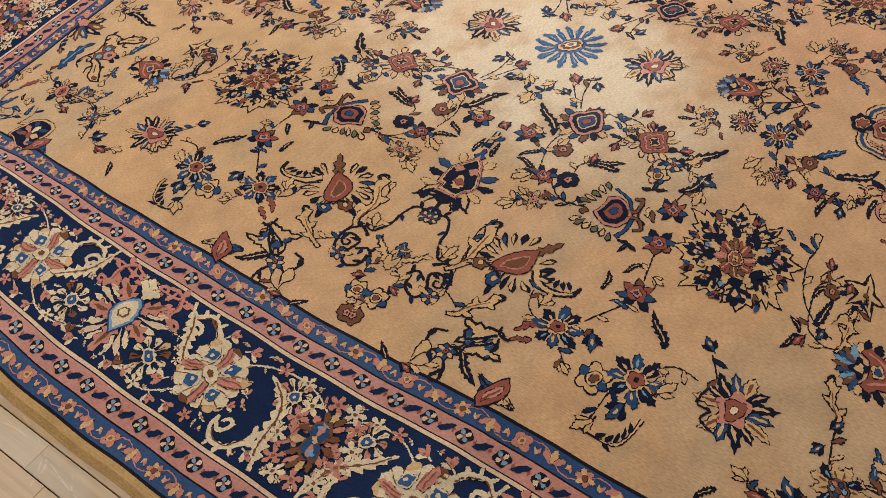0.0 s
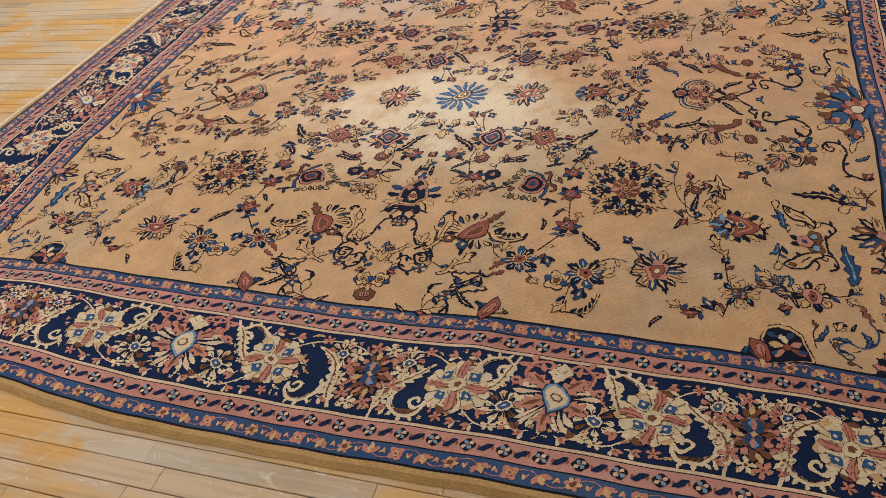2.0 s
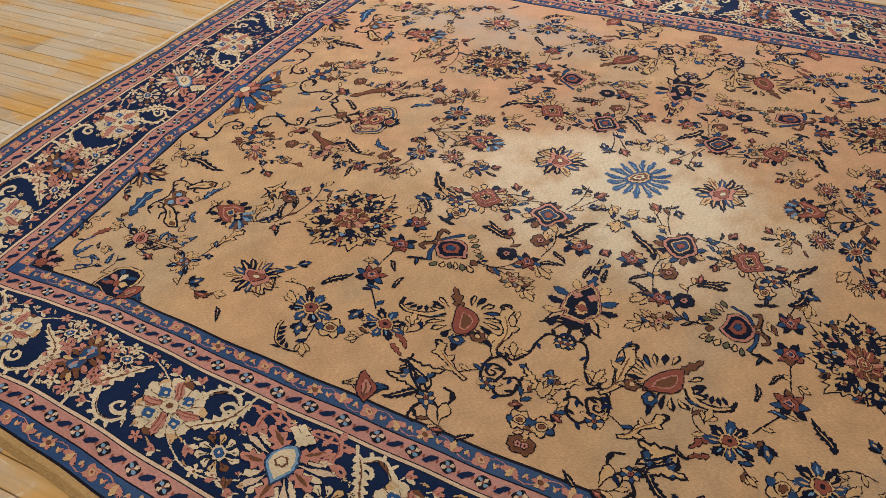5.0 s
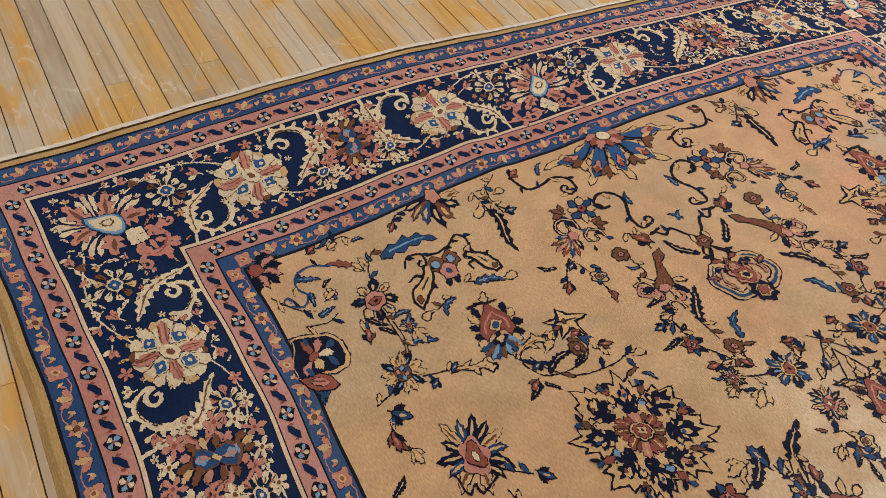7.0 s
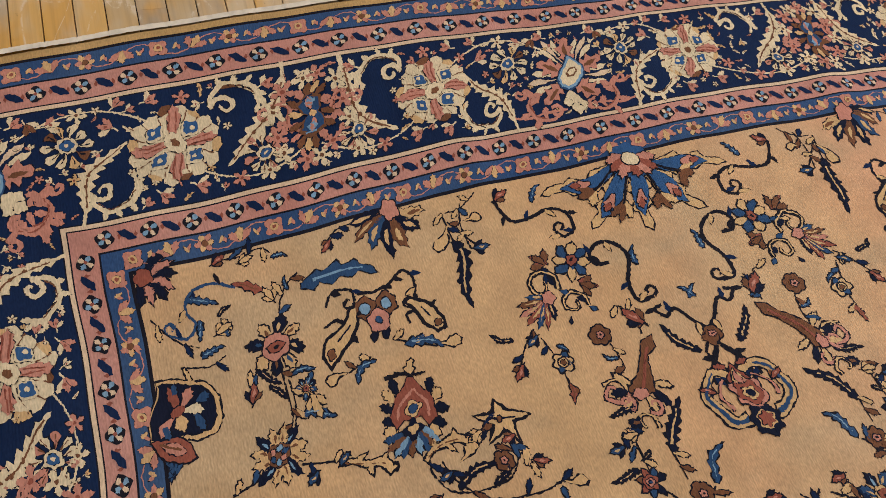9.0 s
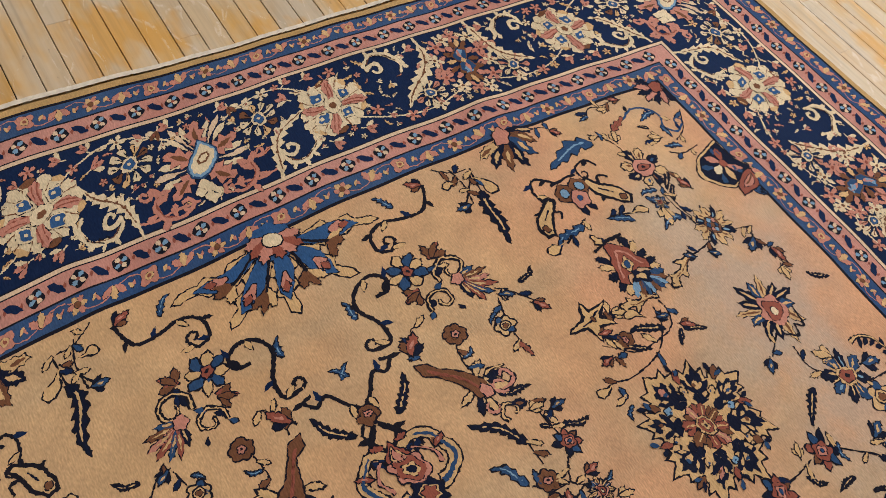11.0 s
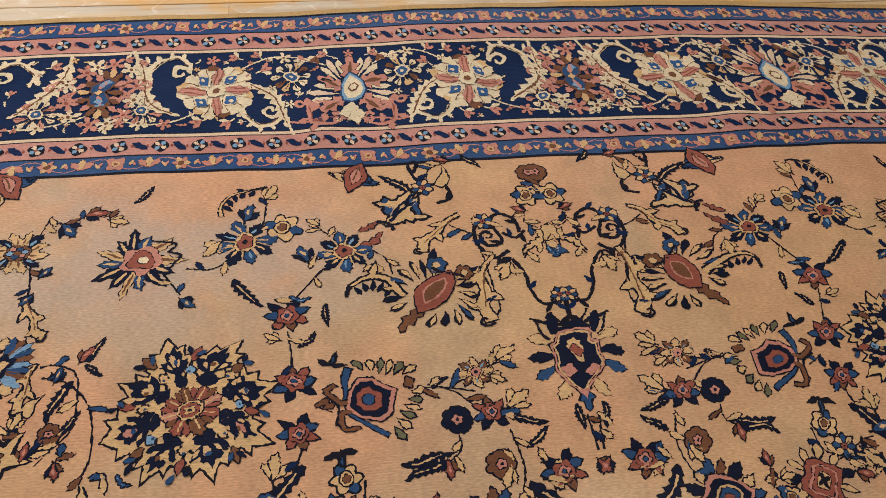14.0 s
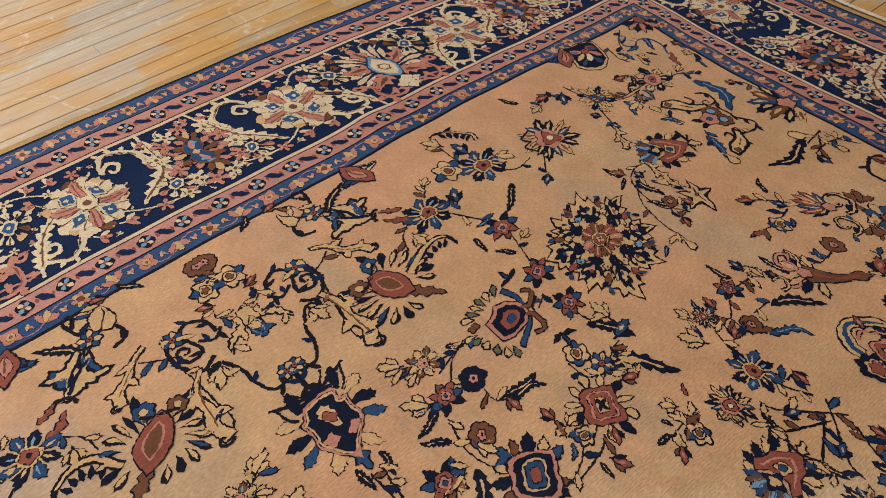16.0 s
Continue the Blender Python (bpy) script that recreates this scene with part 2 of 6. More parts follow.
tagged(link("wall_north", nv, nf, [PLASTER], None), kind="structure", label="plain painted wall with an added wide opening", category="wall")

# ---- the rug: its drift from a true rectangle, as hand weaving leaves it ----
PX, QY = 1.475, 1.12
BANDS = (0.0, 0.008, 0.056, 0.060, 0.112, 0.115, 0.124, 0.127, 0.392, 0.395, 0.404, 0.407, 0.462, 0.466, 0.517, 0.524, 0.556)
BAND_WOOL = ("dark", "guardblue", "dark", "guardpink", "dark", "cream", "dark", "navy", "dark", "cream", "dark", "guardpink", "dark", "guardblue", "dark", "edge")
DRIFT_U = (
    0.053, 0.047, 0.035, 0.061, 0.032, -0.012, -0.027, -0.076, -0.110,
    0.021, 0.054, 0.024, 0.034, 0.044, 0.022, -0.020, -0.106, -0.146,
    -0.027, 0.012, -0.004, -0.010, 0.024, 0.021, -0.029, -0.106, -0.147,
    -0.013, -0.021, -0.015, -0.006, 0.015, -0.011, -0.062, -0.108, -0.135,
    -0.017, -0.032, -0.014, -0.005, 0.011, 0.008, -0.054, -0.131, -0.151,
    -0.005, -0.011, 0.005, 0.003, 0.007, 0.028, -0.011, -0.102, -0.141,
    0.004, -0.006, 0.003, -0.008, -0.052, -0.076, -0.082, -0.104, -0.127,
)
DRIFT_V = (
    0.066, 0.103, 0.102, 0.050, 0.046, 0.048, 0.042, 0.015, -0.024,
    0.036, 0.028, 0.029, 0.004, -0.007, -0.010, -0.021, -0.053, -0.070,
    0.093, -0.015, -0.058, -0.038, -0.037, -0.021, -0.054, -0.118, -0.111,
    0.089, -0.026, -0.048, -0.010, -0.013, 0.024, 0.008, -0.070, -0.085,
    0.041, 0.001, 0.010, 0.011, -0.004, 0.032, 0.038, -0.015, -0.042,
    -0.002, -0.018, -0.013, -0.018, -0.024, -0.023, -0.035, -0.054, -0.048,
    0.012, 0.009, 0.019, 0.027, 0.039, 0.039, 0.007, -0.040, -0.056,
)
KU = np.array([(u, v) for v in np.linspace(-1.68, 1.68, 7) for u in np.linspace(-2.05, 2.05, 9)])
KD, REACH = np.array([DRIFT_U, DRIFT_V]).T, 0.62


def kernel(p):
    return np.exp(-((p[:, None, :] - KU[None]) ** 2).sum(-1) / (2 * REACH**2))


def flat(p):
    return np.concatenate([np.ones((len(p), 1)), p], 1)


kn = len(KU)
system = np.zeros((kn + 3, kn + 3))
system[:kn, :kn] = kernel(KU) + 0.001 * np.eye(kn)
system[:kn, kn:], system[kn:, :kn] = flat(KU), flat(KU).T
PULL = np.linalg.solve(system, np.vstack([KD, np.zeros((3, 2))]))


def swell(p):
    """The rug's slack: slow waves and a few soft creases."""
    x, y = p[:, 0], p[:, 1]
    z = 0.0022 * np.sin(5.1 * x + 1.3 * y) + 0.0018 * np.sin(2.2 * x - 6.3 * y + 1.0) + 0.0042
    for cx, cy, turn, length, width, height in ((-0.95, -0.86, 62, 0.30, 0.035, 0.008), (0.42, -1.22, 78, 0.20, 0.05, 0.010), (-1.52, -0.40, 8, 0.20, 0.05, 0.010), (-1.55, 0.62, 5, 0.20, 0.055, 0.010), (-0.62, -0.30, 40, 0.34, 0.05, 0.006), (-0.45, 1.25, 85, 0.16, 0.05, 0.008), (0.55, 1.32, 96, 0.2, 0.05, 0.008)):
        c, s = math.cos(radians(turn)), math.sin(radians(turn))
        a, b = (x - cx) * c + (y - cy) * s, -(x - cx) * s + (y - cy) * c
        z = z + height * np.exp(-((a / length) ** 2) - (b / width) ** 2)
    return z


def woven(p, lift):
    """Rug design coordinates to places in the room."""
    p = np.asarray(p, float)
    q = p + kernel(p) @ PULL[:kn] + flat(p) @ PULL[kn:]
    q[:, 0] += 0.0022 * np.sin(9.0 * p[:, 1] + 2.0 * p[:, 0]) + 0.0012 * np.sin(31.0 * p[:, 1])
    q[:, 1] += 0.0026 * np.sin(8.0 * p[:, 0] + 1.7 * p[:, 1]) + 0.0012 * np.sin(27.0 * p[:, 0])
    return np.concatenate([q, (swell(q) + lift)[:, None]], 1)


rug = tagged(new("rug"), "large antique gold-ground floral wool rug lying on wooden floor", "rug")


def sheet(name, us, vs, colour, lift, parent, label=""):
    """A woven ground between two sets of lines."""
    grid = np.array([(u, v) for v in vs for u in us])
    n = len(us)
    faces = [(j * n + i, j * n + i + 1, (j + 1) * n + i + 1, (j + 1) * n + i) for j in range(len(vs) - 1) for i in range(n - 1)]
    ob = link(name, [tuple(w) for w in woven(grid, lift)], faces, [WOOL[colour]], None, parent)
    return tagged(ob, label)


def steps(a, b, gap):
    return list(np.linspace(a, b, max(2, int(abs(b - a) / gap) + 2)))


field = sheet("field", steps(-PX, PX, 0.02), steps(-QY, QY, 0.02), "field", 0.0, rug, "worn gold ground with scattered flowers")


def side_point(side, s, n):
    """Along a side (s) and outward from the field's edge (n)."""
    return {"far": (s, QY + n), "near": (s, -QY - n), "left": (-PX - n, s), "right": (PX + n, s)}[side]


def band(name, side, n0, n1, colour, lift, parent, label=""):
    """One stripe of the frame on one side, mitred at its corners."""
    half = PX if side in ("far", "near") else QY
    ss = steps(-1, 1, 0.015)
    pts, rows = [], 2 + int((n1 - n0) / 0.03)
    for n in np.linspace(n0, n1, rows):
        pts += [side_point(side, s * (half + n), n) for s in ss]
    k = len(ss)
    faces = [(j * k + i, j * k + i + 1, (j + 1) * k + i + 1, (j + 1) * k + i) for j in range(rows - 1) for i in range(k - 1)]
    if side in ("near", "right"):
        faces = [f[::-1] for f in faces]
    if side == "right":
        faces = [f[::-1] for f in faces]
    if side == "left":
        faces = [f[::-1] for f in faces]
    w = woven(pts, lift)
    if side in ("far", "near", "left", "right") and n1 == BANDS[-1]:
        w[-k:, 2] = FLOOR_Z + 0.001
    ob = link(name, [tuple(q) for q in w], faces, [WOOL[colour]], None, parent)
    me = ob.data
    if me.polygons[len(me.polygons) // 2].normal.z < 0:
        me.flip_normals()
    return tagged(ob, label)


STRIPES = {"dark": ("outline_stripe", "thin dark outline stripe"), "cream": ("cream_stripe", "narrow cream guard line"), "guardblue": ("blue_guard", "faded blue guard stripe with small flowers"), "guardpink": ("pink_guard", "rose guard stripe with rosettes and slanting leaves"), "navy": ("main_border", "navy main border with palmettes and rosettes"), "edge": ("selvedge", "gold overcast edge")}
BAND = {}
for side in ("far", "near", "left", "right"):
    for i, colour in enumerate(BAND_WOOL):
        name, label = STRIPES[colour]
        BAND[side, i] = band(name, side, BANDS[i], BANDS[i + 1], colour, 0.0, rug, label)

# ---- drawing woven motifs: flat tufts of pile, each with its dark outline beneath ----
rng, dice = random.Random(7), np.random.default_rng(7)


def ccw(p):
    p = np.asarray(p, float)
    x, y = p[:, 0], p[:, 1]
    return p if (x * np.roll(y, -1) - np.roll(x, -1) * y).sum() > 0 else p[::-1]


def grown(p, d):
    """A closed outline pushed outward by d."""
    a, b = p - np.roll(p, 1, 0), np.roll(p, -1, 0) - p
    na = np.stack([a[:, 1], -a[:, 0]], 1) / (np.linalg.norm(a, axis=1)[:, None] + 1e-9)
    nb = np.stack([b[:, 1], -b[:, 0]], 1) / (np.linalg.norm(b, axis=1)[:, None] + 1e-9)
    m = na + nb
    m /= np.maximum((m * m).sum(1), 0.9)[:, None] / 2
    return p + m * d


def turned(p, deg=0.0, x=0.0, y=0.0, s=1.0):
    c, w = math.cos(radians(deg)) * s, math.sin(radians(deg)) * s
    p = np.asarray(p, float)
    return np.stack([p[:, 0] * c - p[:, 1] * w + x, p[:, 0] * w + p[:, 1] * c + y], 1)


def lobed(r, k=0, a=0.0, n=0, phase=0.0):
    n = n or max(10, 6 * k)
    t = np.arange(n) * 2 * math.pi / n
    q = r * (1 + a * np.cos(k * t + phase))
    return np.stack([q * np.cos(t), q * np.sin(t)], 1)


def petal(length, width, belly=0.6, n=5, notch=0.0):
    """A petal from the origin along +x."""
    t = np.linspace(0, 1, n + 1)
    w = width / 2 * np.sin(math.pi * t ** (math.log(0.5) / math.log(belly))) ** 0.8
    top = np.stack([t * length, w], 1)
    if notch:
        top[-1, 0] -= notch * length
    return ccw(np.concatenate([top, np.stack([t[-2:0:-1] * length, -w[-2:0:-1]], 1)]))


def pointed(length, width):
    return ccw([(0, -0.12 * width), (0.35 * length, -0.5 * width), (0.7 * length, -0.36 * width), (length, 0), (0.7 * length, 0.36 * width), (0.35 * length, 0.5 * width), (0, 0.12 * width)])


def frond(length, width):
    """A petal with a toothed, pointed tip."""
    half = [(0, 0.14), (0.35, 0.34), (0.62, 0.5), (0.70, 0.30), (0.84, 0.36), (0.88, 0.16), (1.0, 0.0)]
    return ccw([(a * length, -b * width) for a, b in half] + [(a * length, b * width) for a, b in half[-2::-1]])


def saw(length, width, teeth, bend=0.0):
    """A serrated leaf, bowed to one side."""
    up, down = [], []
    for i in range(teeth):
        a, b = i / teeth, (i + 0.72) / teeth
        for t, f in ((a, 0.42), (b, 1.0)):
            w = width / 2 * (math.sin(math.pi * (0.12 + 0.88 * t)) ** 0.7) * f
            y0 = bend * math.sin(math.pi * t)
            up.append((t * length, y0 + w))
            down.append((t * length, y0 - w))
    return ccw(up + [(length, 0)] + down[::-1])


def smooth(points, n=5):
    """A flowing line through a few points."""
    p = np.asarray([points[0], *points, points[-1]], float)
    out = []
    for i in range(1, len(p) - 2):
        for t in np.arange(n) / n:
            a, b, c, d = p[i - 1 : i + 3]
            out.append(0.5 * (2 * b + (c - a) * t + (2 * a - 5 * b + 4 * c - d) * t * t + (3 * b - a - 3 * c + d) * t**3))
    return np.array(out + [p[-1]])


def strip(points, w0, w1=None, n=5):
    """A band of pile along a flowing line."""
    line = smooth(points, n)
    d = np.gradient(line, axis=0)
    d /= np.linalg.norm(d, axis=1)[:, None] + 1e-9
    w = np.linspace(w0, w0 if w1 is None else w1, len(line))[:, None] / 2
    side = np.stack([-d[:, 1], d[:, 0]], 1) * w
    return ccw(np.concatenate([line + side, (line - side)[::-1]]))


def curl(r, turns, w0, w1, start=0.0):
    n = int(turns * 14) + 3
    t = np.linspace(0, 1, n)
    a = start + t * turns * 2 * math.pi
    q = r * (1 - 0.78 * t)
    line = np.stack([q * np.cos(a), q * np.sin(a)], 1)
    d = np.gradient(line, axis=0)
    d /= np.linalg.norm(d, axis=1)[:, None]
    side = np.stack([-d[:, 1], d[:, 0]], 1) * np.linspace(w0, w1, n)[:, None] / 2
    return ccw(np.concatenate([line + side, (line - side)[::-1]]))


LAYER = 0.00055
KNOT = 0.0026


def knotted(p, size):
    """More points along the long edges, so that the weave can step them."""
    e = np.roll(p, -1, 0) - p
    k = np.clip((np.hypot(e[:, 0], e[:, 1]) * size / 0.0052).astype(int), 0, 9) + 1
    who = np.repeat(np.arange(len(p)), k)
    first = np.cumsum(k) - k
    return p[who] + e[who] * ((np.arange(len(who)) - first[who]) / k[who])[:, None]


def stamp(name, shapes, place, parent, size=1.0, outline=0.0037, label="", base=1):
    """Weave shapes (points, wool, layer, outlined) as one motif; place maps motif coordinates to the rug's."""
    pts, lifts, faces, slots, used = [], [], [], [], []
    count = 0
    w1, w2, w3, w4 = (rng.uniform(0, 6.3) for _ in range(4))
    for p, colour, layer, lined in shapes:
        p = ccw(p)
        todo = [(p, colour, layer + 0.5)]
        if lined:
            todo.insert(0, (grown(p, lined * outline / size), "dark", layer))
        for q, c, lay in todo:
            q = knotted(q, size)
            if c not in used:
                used.append(c)
            k, n = count, len(q)
            heart = q.mean(0)
            arm, nxt = q - heart, np.roll(q, -1, 0) - heart
            wide = np.ptp(q, axis=0).max() * size
            if wide > 0.045 and (arm[:, 0] * nxt[:, 1] - arm[:, 1] * nxt[:, 0]).min() > 0:
                # wide shapes follow the rug's swell: rings and a heart
                shares = (1.0, 0.66, 0.33) if wide > 0.09 else (1.0, 0.5)
                pts += [heart + arm * f for f in shares] + [heart[None]]
                for ring_ in range(len(shares) - 1):
                    faces += [(k + ring_ * n + i, k + ring_ * n + (i + 1) % n, k + (ring_ + 1) * n + (i + 1) % n, k + (ring_ + 1) * n + i) for i in range(n)]
                j = k + (len(shares) - 1) * n
                faces += [(j + i, j + (i + 1) % n, j + n) for i in range(n)]
                slots += [used.index(c)] * (len(shares) * n)
                count += len(shares) * n + 1
            else:
                faces.append(tuple(range(k, k + n)))
                pts.append(q)
                slots.append(used.index(c))
                count += n
            lifts.append(np.full(count - k, (base + lay) * LAYER))
    pts, lifts = np.concatenate(pts), np.concatenate(lifts)
    if size < 0.5:  # no two flowers are drawn quite alike
        x, y = pts[:, 0].copy(), pts[:, 1].copy()
        pts = pts + 0.030 * np.stack([np.sin(5.1 * y + w1) + np.sin(3.1 * x + 7.3 * y + w2), np.sin(4.7 * x + w3) + np.sin(6.9 * x - 2.9 * y + w4)], 1)
    at = place(pts)
    cell = KNOT if size > 0.03 else KNOT * 0.62
    wild = dice.uniform(-0.3, 0.3, pts.shape)
    at = np.where(wild.sum(1)[:, None] > 0.42, at, np.round(at / cell + wild) * cell)
    w = woven(at, lifts)
    tri = place(np.array([(0.0, 0.0), (0.01, 0.0), (0.0, 0.01)]))
    (ax, ay), (bx, by) = tri[1] - tri[0], tri[2] - tri[0]
    if ax * by - ay * bx < 0:
        faces = [f[::-1] for f in faces]
    ob = link(name, w.tolist(), faces, [WOOL[c] for c in used], slots, parent)
    return tagged(ob, label)


def around(n, shape, colour, layer, lined=1.0, r=0.0, start=0.0, span=360.0):
    """n copies of a shape round the origin; colour may be a list to alternate."""
    out = []
    for i in range(n):
        a = start + span * i / (n if span == 360.0 else max(1, n - 1)) + rng.uniform(-3, 3)
        c = colour if isinstance(colour, str) else colour[i % len(colour)]
        out.append((turned(shape, a, r * math.cos(radians(a)), r * math.sin(radians(a)), rng.uniform(0.93, 1.05)), c, layer, lined))
    return out


# ---- the flowers and leaves of the field; unit size reaches from the heart to the tip ----


def rosette():
    out = []
    half = [(0.50, 0.12), (0.62, 0.25), (0.78, 0.34), (0.79, 0.21), (0.95, 0.21), (0.90, 0.11), (1.13, 0.0)]
    star_ = np.array([(a, -b) for a, b in half] + [(a, b) for a, b in half[-2::-1]])
    fleur = [(0.52, 0.03), (0.58, 0.13), (0.66, 0.20), (0.73, 0.21), (0.72, 0.12), (0.80, 0.13), (0.86, 0.10), (0.84, 0.05), (0.97, 0.0)]
    fleur = ccw([(a, -b) for a, b in fleur] + [(a, b) for a, b in fleur[-2::-1]])
    out += around(8, star_, "tan", 0, 1.1)
    out += around(8, fleur, "ink", 1, 0)
    out += around(8, turned(frond(0.17, 0.11), 0, 0.62), ["tan", "tan", "pink"], 2, 0)
    out += around(8, turned(lobed(0.035), 0, 0.71), ["brown", "blue"], 3, 0)
    out += around(8, turned(petal(0.13, 0.055), 34, 0.64, 0.06), "tan", 2, 0)
    out += around(8, turned(petal(0.13, 0.055), -34, 0.64, -0.06), "tan", 2, 0)
    for sy in (1, -1):
        out += around(8, strip([(0.38, sy * 0.17), (0.48, sy * 0.07), (0.56, 0.0)], 0.075, 0.11), "ink", 1, 0)
        out += around(8, strip([(0.55, sy * 0.03), (0.66, sy * 0.13), (0.74, sy * 0.09)], 0.03), "dark", 0.6, 0, start=22.5)
    out += around(8, turned(lobed(0.055, 4, 0.12), 0, 0.60), ["tan", "sky", "tan"], 2, 0.8, start=22.5)
    out += around(8, turned(lobed(0.022), 0, 0.60), "blue", 3, 0, start=22.5)
    out += around(8, turned(pointed(0.22, 0.12), 0, 0.74), ["brown", "red"], 2, 0.5, start=22.5)
    out += around(8, turned(petal(0.15, 0.07), 38, 0.86), "blue", 3, 0.2, start=22.5)
    out += around(8, turned(petal(0.15, 0.07), -38, 0.86), "ink", 3, 0.2, start=22.5)
    out += [(lobed(0.46, 16, 0.06, 64), "ink", 1, 0), (lobed(0.405, 8, 0.11, 48, math.pi), "tan", 2, 0)]
    out += around(8, turned(petal(0.24, 0.13), 0, 0.34), "tan", 2, 0, start=22.5)
    out += around(8, turned(frond(0.30, 0.19), 0, 0.10), ["red", "pink", "red", "brown"], 3, 0.5)
    out += around(8, strip([(0.16, 0.0), (0.34, 0.0)], 0.022), "tan", 4, 0)
    out += around(8, turned(frond(0.17, 0.09), 0, 0.20), ["brown", "red"], 4, 0.3, start=22.5)
    return out + [(lobed(0.15, 8, 0.05), "tan", 5, 0.7), (lobed(0.115, 8, 0.06), "red", 6, 0.4), (lobed(0.06, 4, 0.3), "tan", 7, 0.3), (lobed(0.025), "dark", 8, 0)]


def urn():
    body = ccw([(-0.62, -0.06), (-0.62, 0.06), (-0.36, 0.24), (-0.28, 0.34), (0.0, 0.40), (0.18, 0.50), (0.36, 0.36), (0.18, 0.20), (0.18, -0.20), (0.36, -0.36), (0.18, -0.50), (0.0, -0.40), (-0.28, -0.34), (-0.36, -0.24)])
    out = []
    for i in range(9):
        a = -64 + 16 * i
        out.append((turned(frond(0.52, 0.17), a, 0.34 + 0.10 * math.cos(radians(a)), 0.12 * math.sin(radians(a))), ("blue", "brown", "sky")[i % 3], 0, 0.4))
    for sy in (1, -1):
        for a, d, l in ((160, -0.3, 0.34), (135, -0.1, 0.40), (112, 0.08, 0.38), (90, 0.26, 0.34), (62, 0.34, 0.3)):
            out.append((turned(frond(l, 0.19), sy * a, d, sy * 0.34), "tan" if a in (135, 62) else "navy", 0, 0.5))
    out += [(body, "red", 1, 0.6), (strip([(-0.4, 0.0), (-0.12, 0.24), (0.2, 0.34)], 0.05), "pink", 2, 0), (strip([(-0.4, 0.0), (-0.12, -0.24), (0.2, -0.34)], 0.05), "pink", 2, 0)]
    out += [(turned(lobed(0.15, 4, 0.2), 20, -0.02, 0.0), "tan", 2, 0.5), (turned(lobed(0.09), 0, -0.02, 0.0), "blue", 3, 0.3)]
    out += [(turned(lobed(0.19, 4, 0.3), 0, 0.40), "navy", 2, 0.2), (turned(lobed(0.10, 3, 0.2), 0, 0.40), "tan", 3, 0)]
    out += [(strip([(-0.74, -0.34), (-0.66, 0.0), (-0.74, 0.34)], 0.05), "dark", 2, 0), (turned(saw(0.3, 0.22, 2), 180, -0.68), "tan", 1, 0.8)]
    return out


def aster():
    out = around(12, frond(1.0, 0.36), ["tan", "tan", "navy"], 0, 0.5)
    out += around(12, turned(pointed(0.3, 0.09), 0, 0.42), ["brown", "brown", "sky"], 1, 0)
    out += [(lobed(0.37, 8, 0.06), "brown", 1, 0.5)] + around(6, turned(lobed(0.09, 4, 0.1), 0, 0.22), ["sky", "pink", "blue"], 2, 0.4)
    return out


def daisy(a="blue", b="navy", heart="red"):
    out = around(8, turned(frond(0.74, 0.42), 0, 0.26), [a, b], 0, 0.5)
    out += around(8, turned(pointed(0.34, 0.10), 0, 0.42), ["tan", "sky", "tan"], 1, 0)
    out += around(8, strip([(0.34, 0.0), (0.62, 0.0)], 0.05), "tan", 1, 0, start=22.5)
    out += [(lobed(0.36, 8, 0.08), "tan", 1, 0.6), (lobed(0.26, 5, 0.1), heart, 2, 0.4), (lobed(0.09), "dark", 3, 0)]
    return out


def flower_blue():
    out = around(8, petal(1.0, 0.46, 0.7), ["blue", "tan"], 0, 0.8)
    return out + [(lobed(0.34, 6, 0.1), "navy", 1, 0), (lobed(0.25, 5, 0.12), "red", 2, 0.3), (lobed(0.1), "dark", 3, 0)]


def ring(a="brown", heart="pink"):
    out = around(7, turned(lobed(0.36), 0, 0.58), a, 0, 0.8)
    return out + [(lobed(0.5), a, 1, 0), (lobed(0.30, 5, 0.15), heart, 2, 0.6), (lobed(0.12), "dark", 3, 0)]


def ring_f():
    out = around(6, turned(lobed(0.34, 3, 0.1), 0, 0.60), ["tan", "tan", "blue"], 0, 1.0)
    return out + [(lobed(0.42), "tan", 1, 0.8), (lobed(0.24, 5, 0.1), "brown", 2, 0.4)]


def bud(c="red"):
    leaf = "tan" if c == "tan" else ("navy" if c == "blue" else "brown")
    out = [(turned(frond(0.95, 0.42), 38, -0.35), leaf if c != "red" else "navy", 0, 0.6), (turned(frond(0.95, 0.42), -38, -0.35), leaf, 0, 0.6)]
    out += [(turned(frond(1.35, 0.56), 0, -0.35), c, 1, 0.6)]
    if c != "tan":
        out.append((turned(pointed(0.55, 0.22), 0, 0.05), "tan" if c == "blue" else "pink", 2, 0))
    out.append((strip([(-0.7, 0.05), (-0.3, 0)], 0.12), "dark", 0, 0))
    return out


def tulip():
    out = [(turned(petal(1.0, 0.34), a), c, 0, 0.8) for a, c in ((70, "navy"), (-70, "navy"), (42, "tan"), (-42, "tan"), (110, "tan"), (-110, "tan"))]
    out += [(turned(petal(1.1, 0.5), 0, -0.1), "brown", 1, 0.8), (turned(lobed(0.3, 5, 0.15), 0, 0.18), "pink", 2, 0.6), (turned(lobed(0.14), 0, 0.18), "navy", 3, 0)]
    out += [(turned(petal(0.8, 0.3), 160), "blue", 0, 0.8), (turned(petal(0.8, 0.3), -160), "navy", 0, 0.8), (strip([(-0.75, -0.4), (-0.4, 0), (-0.75, 0.4)], 0.1), "dark", 2, 0)]
    return out


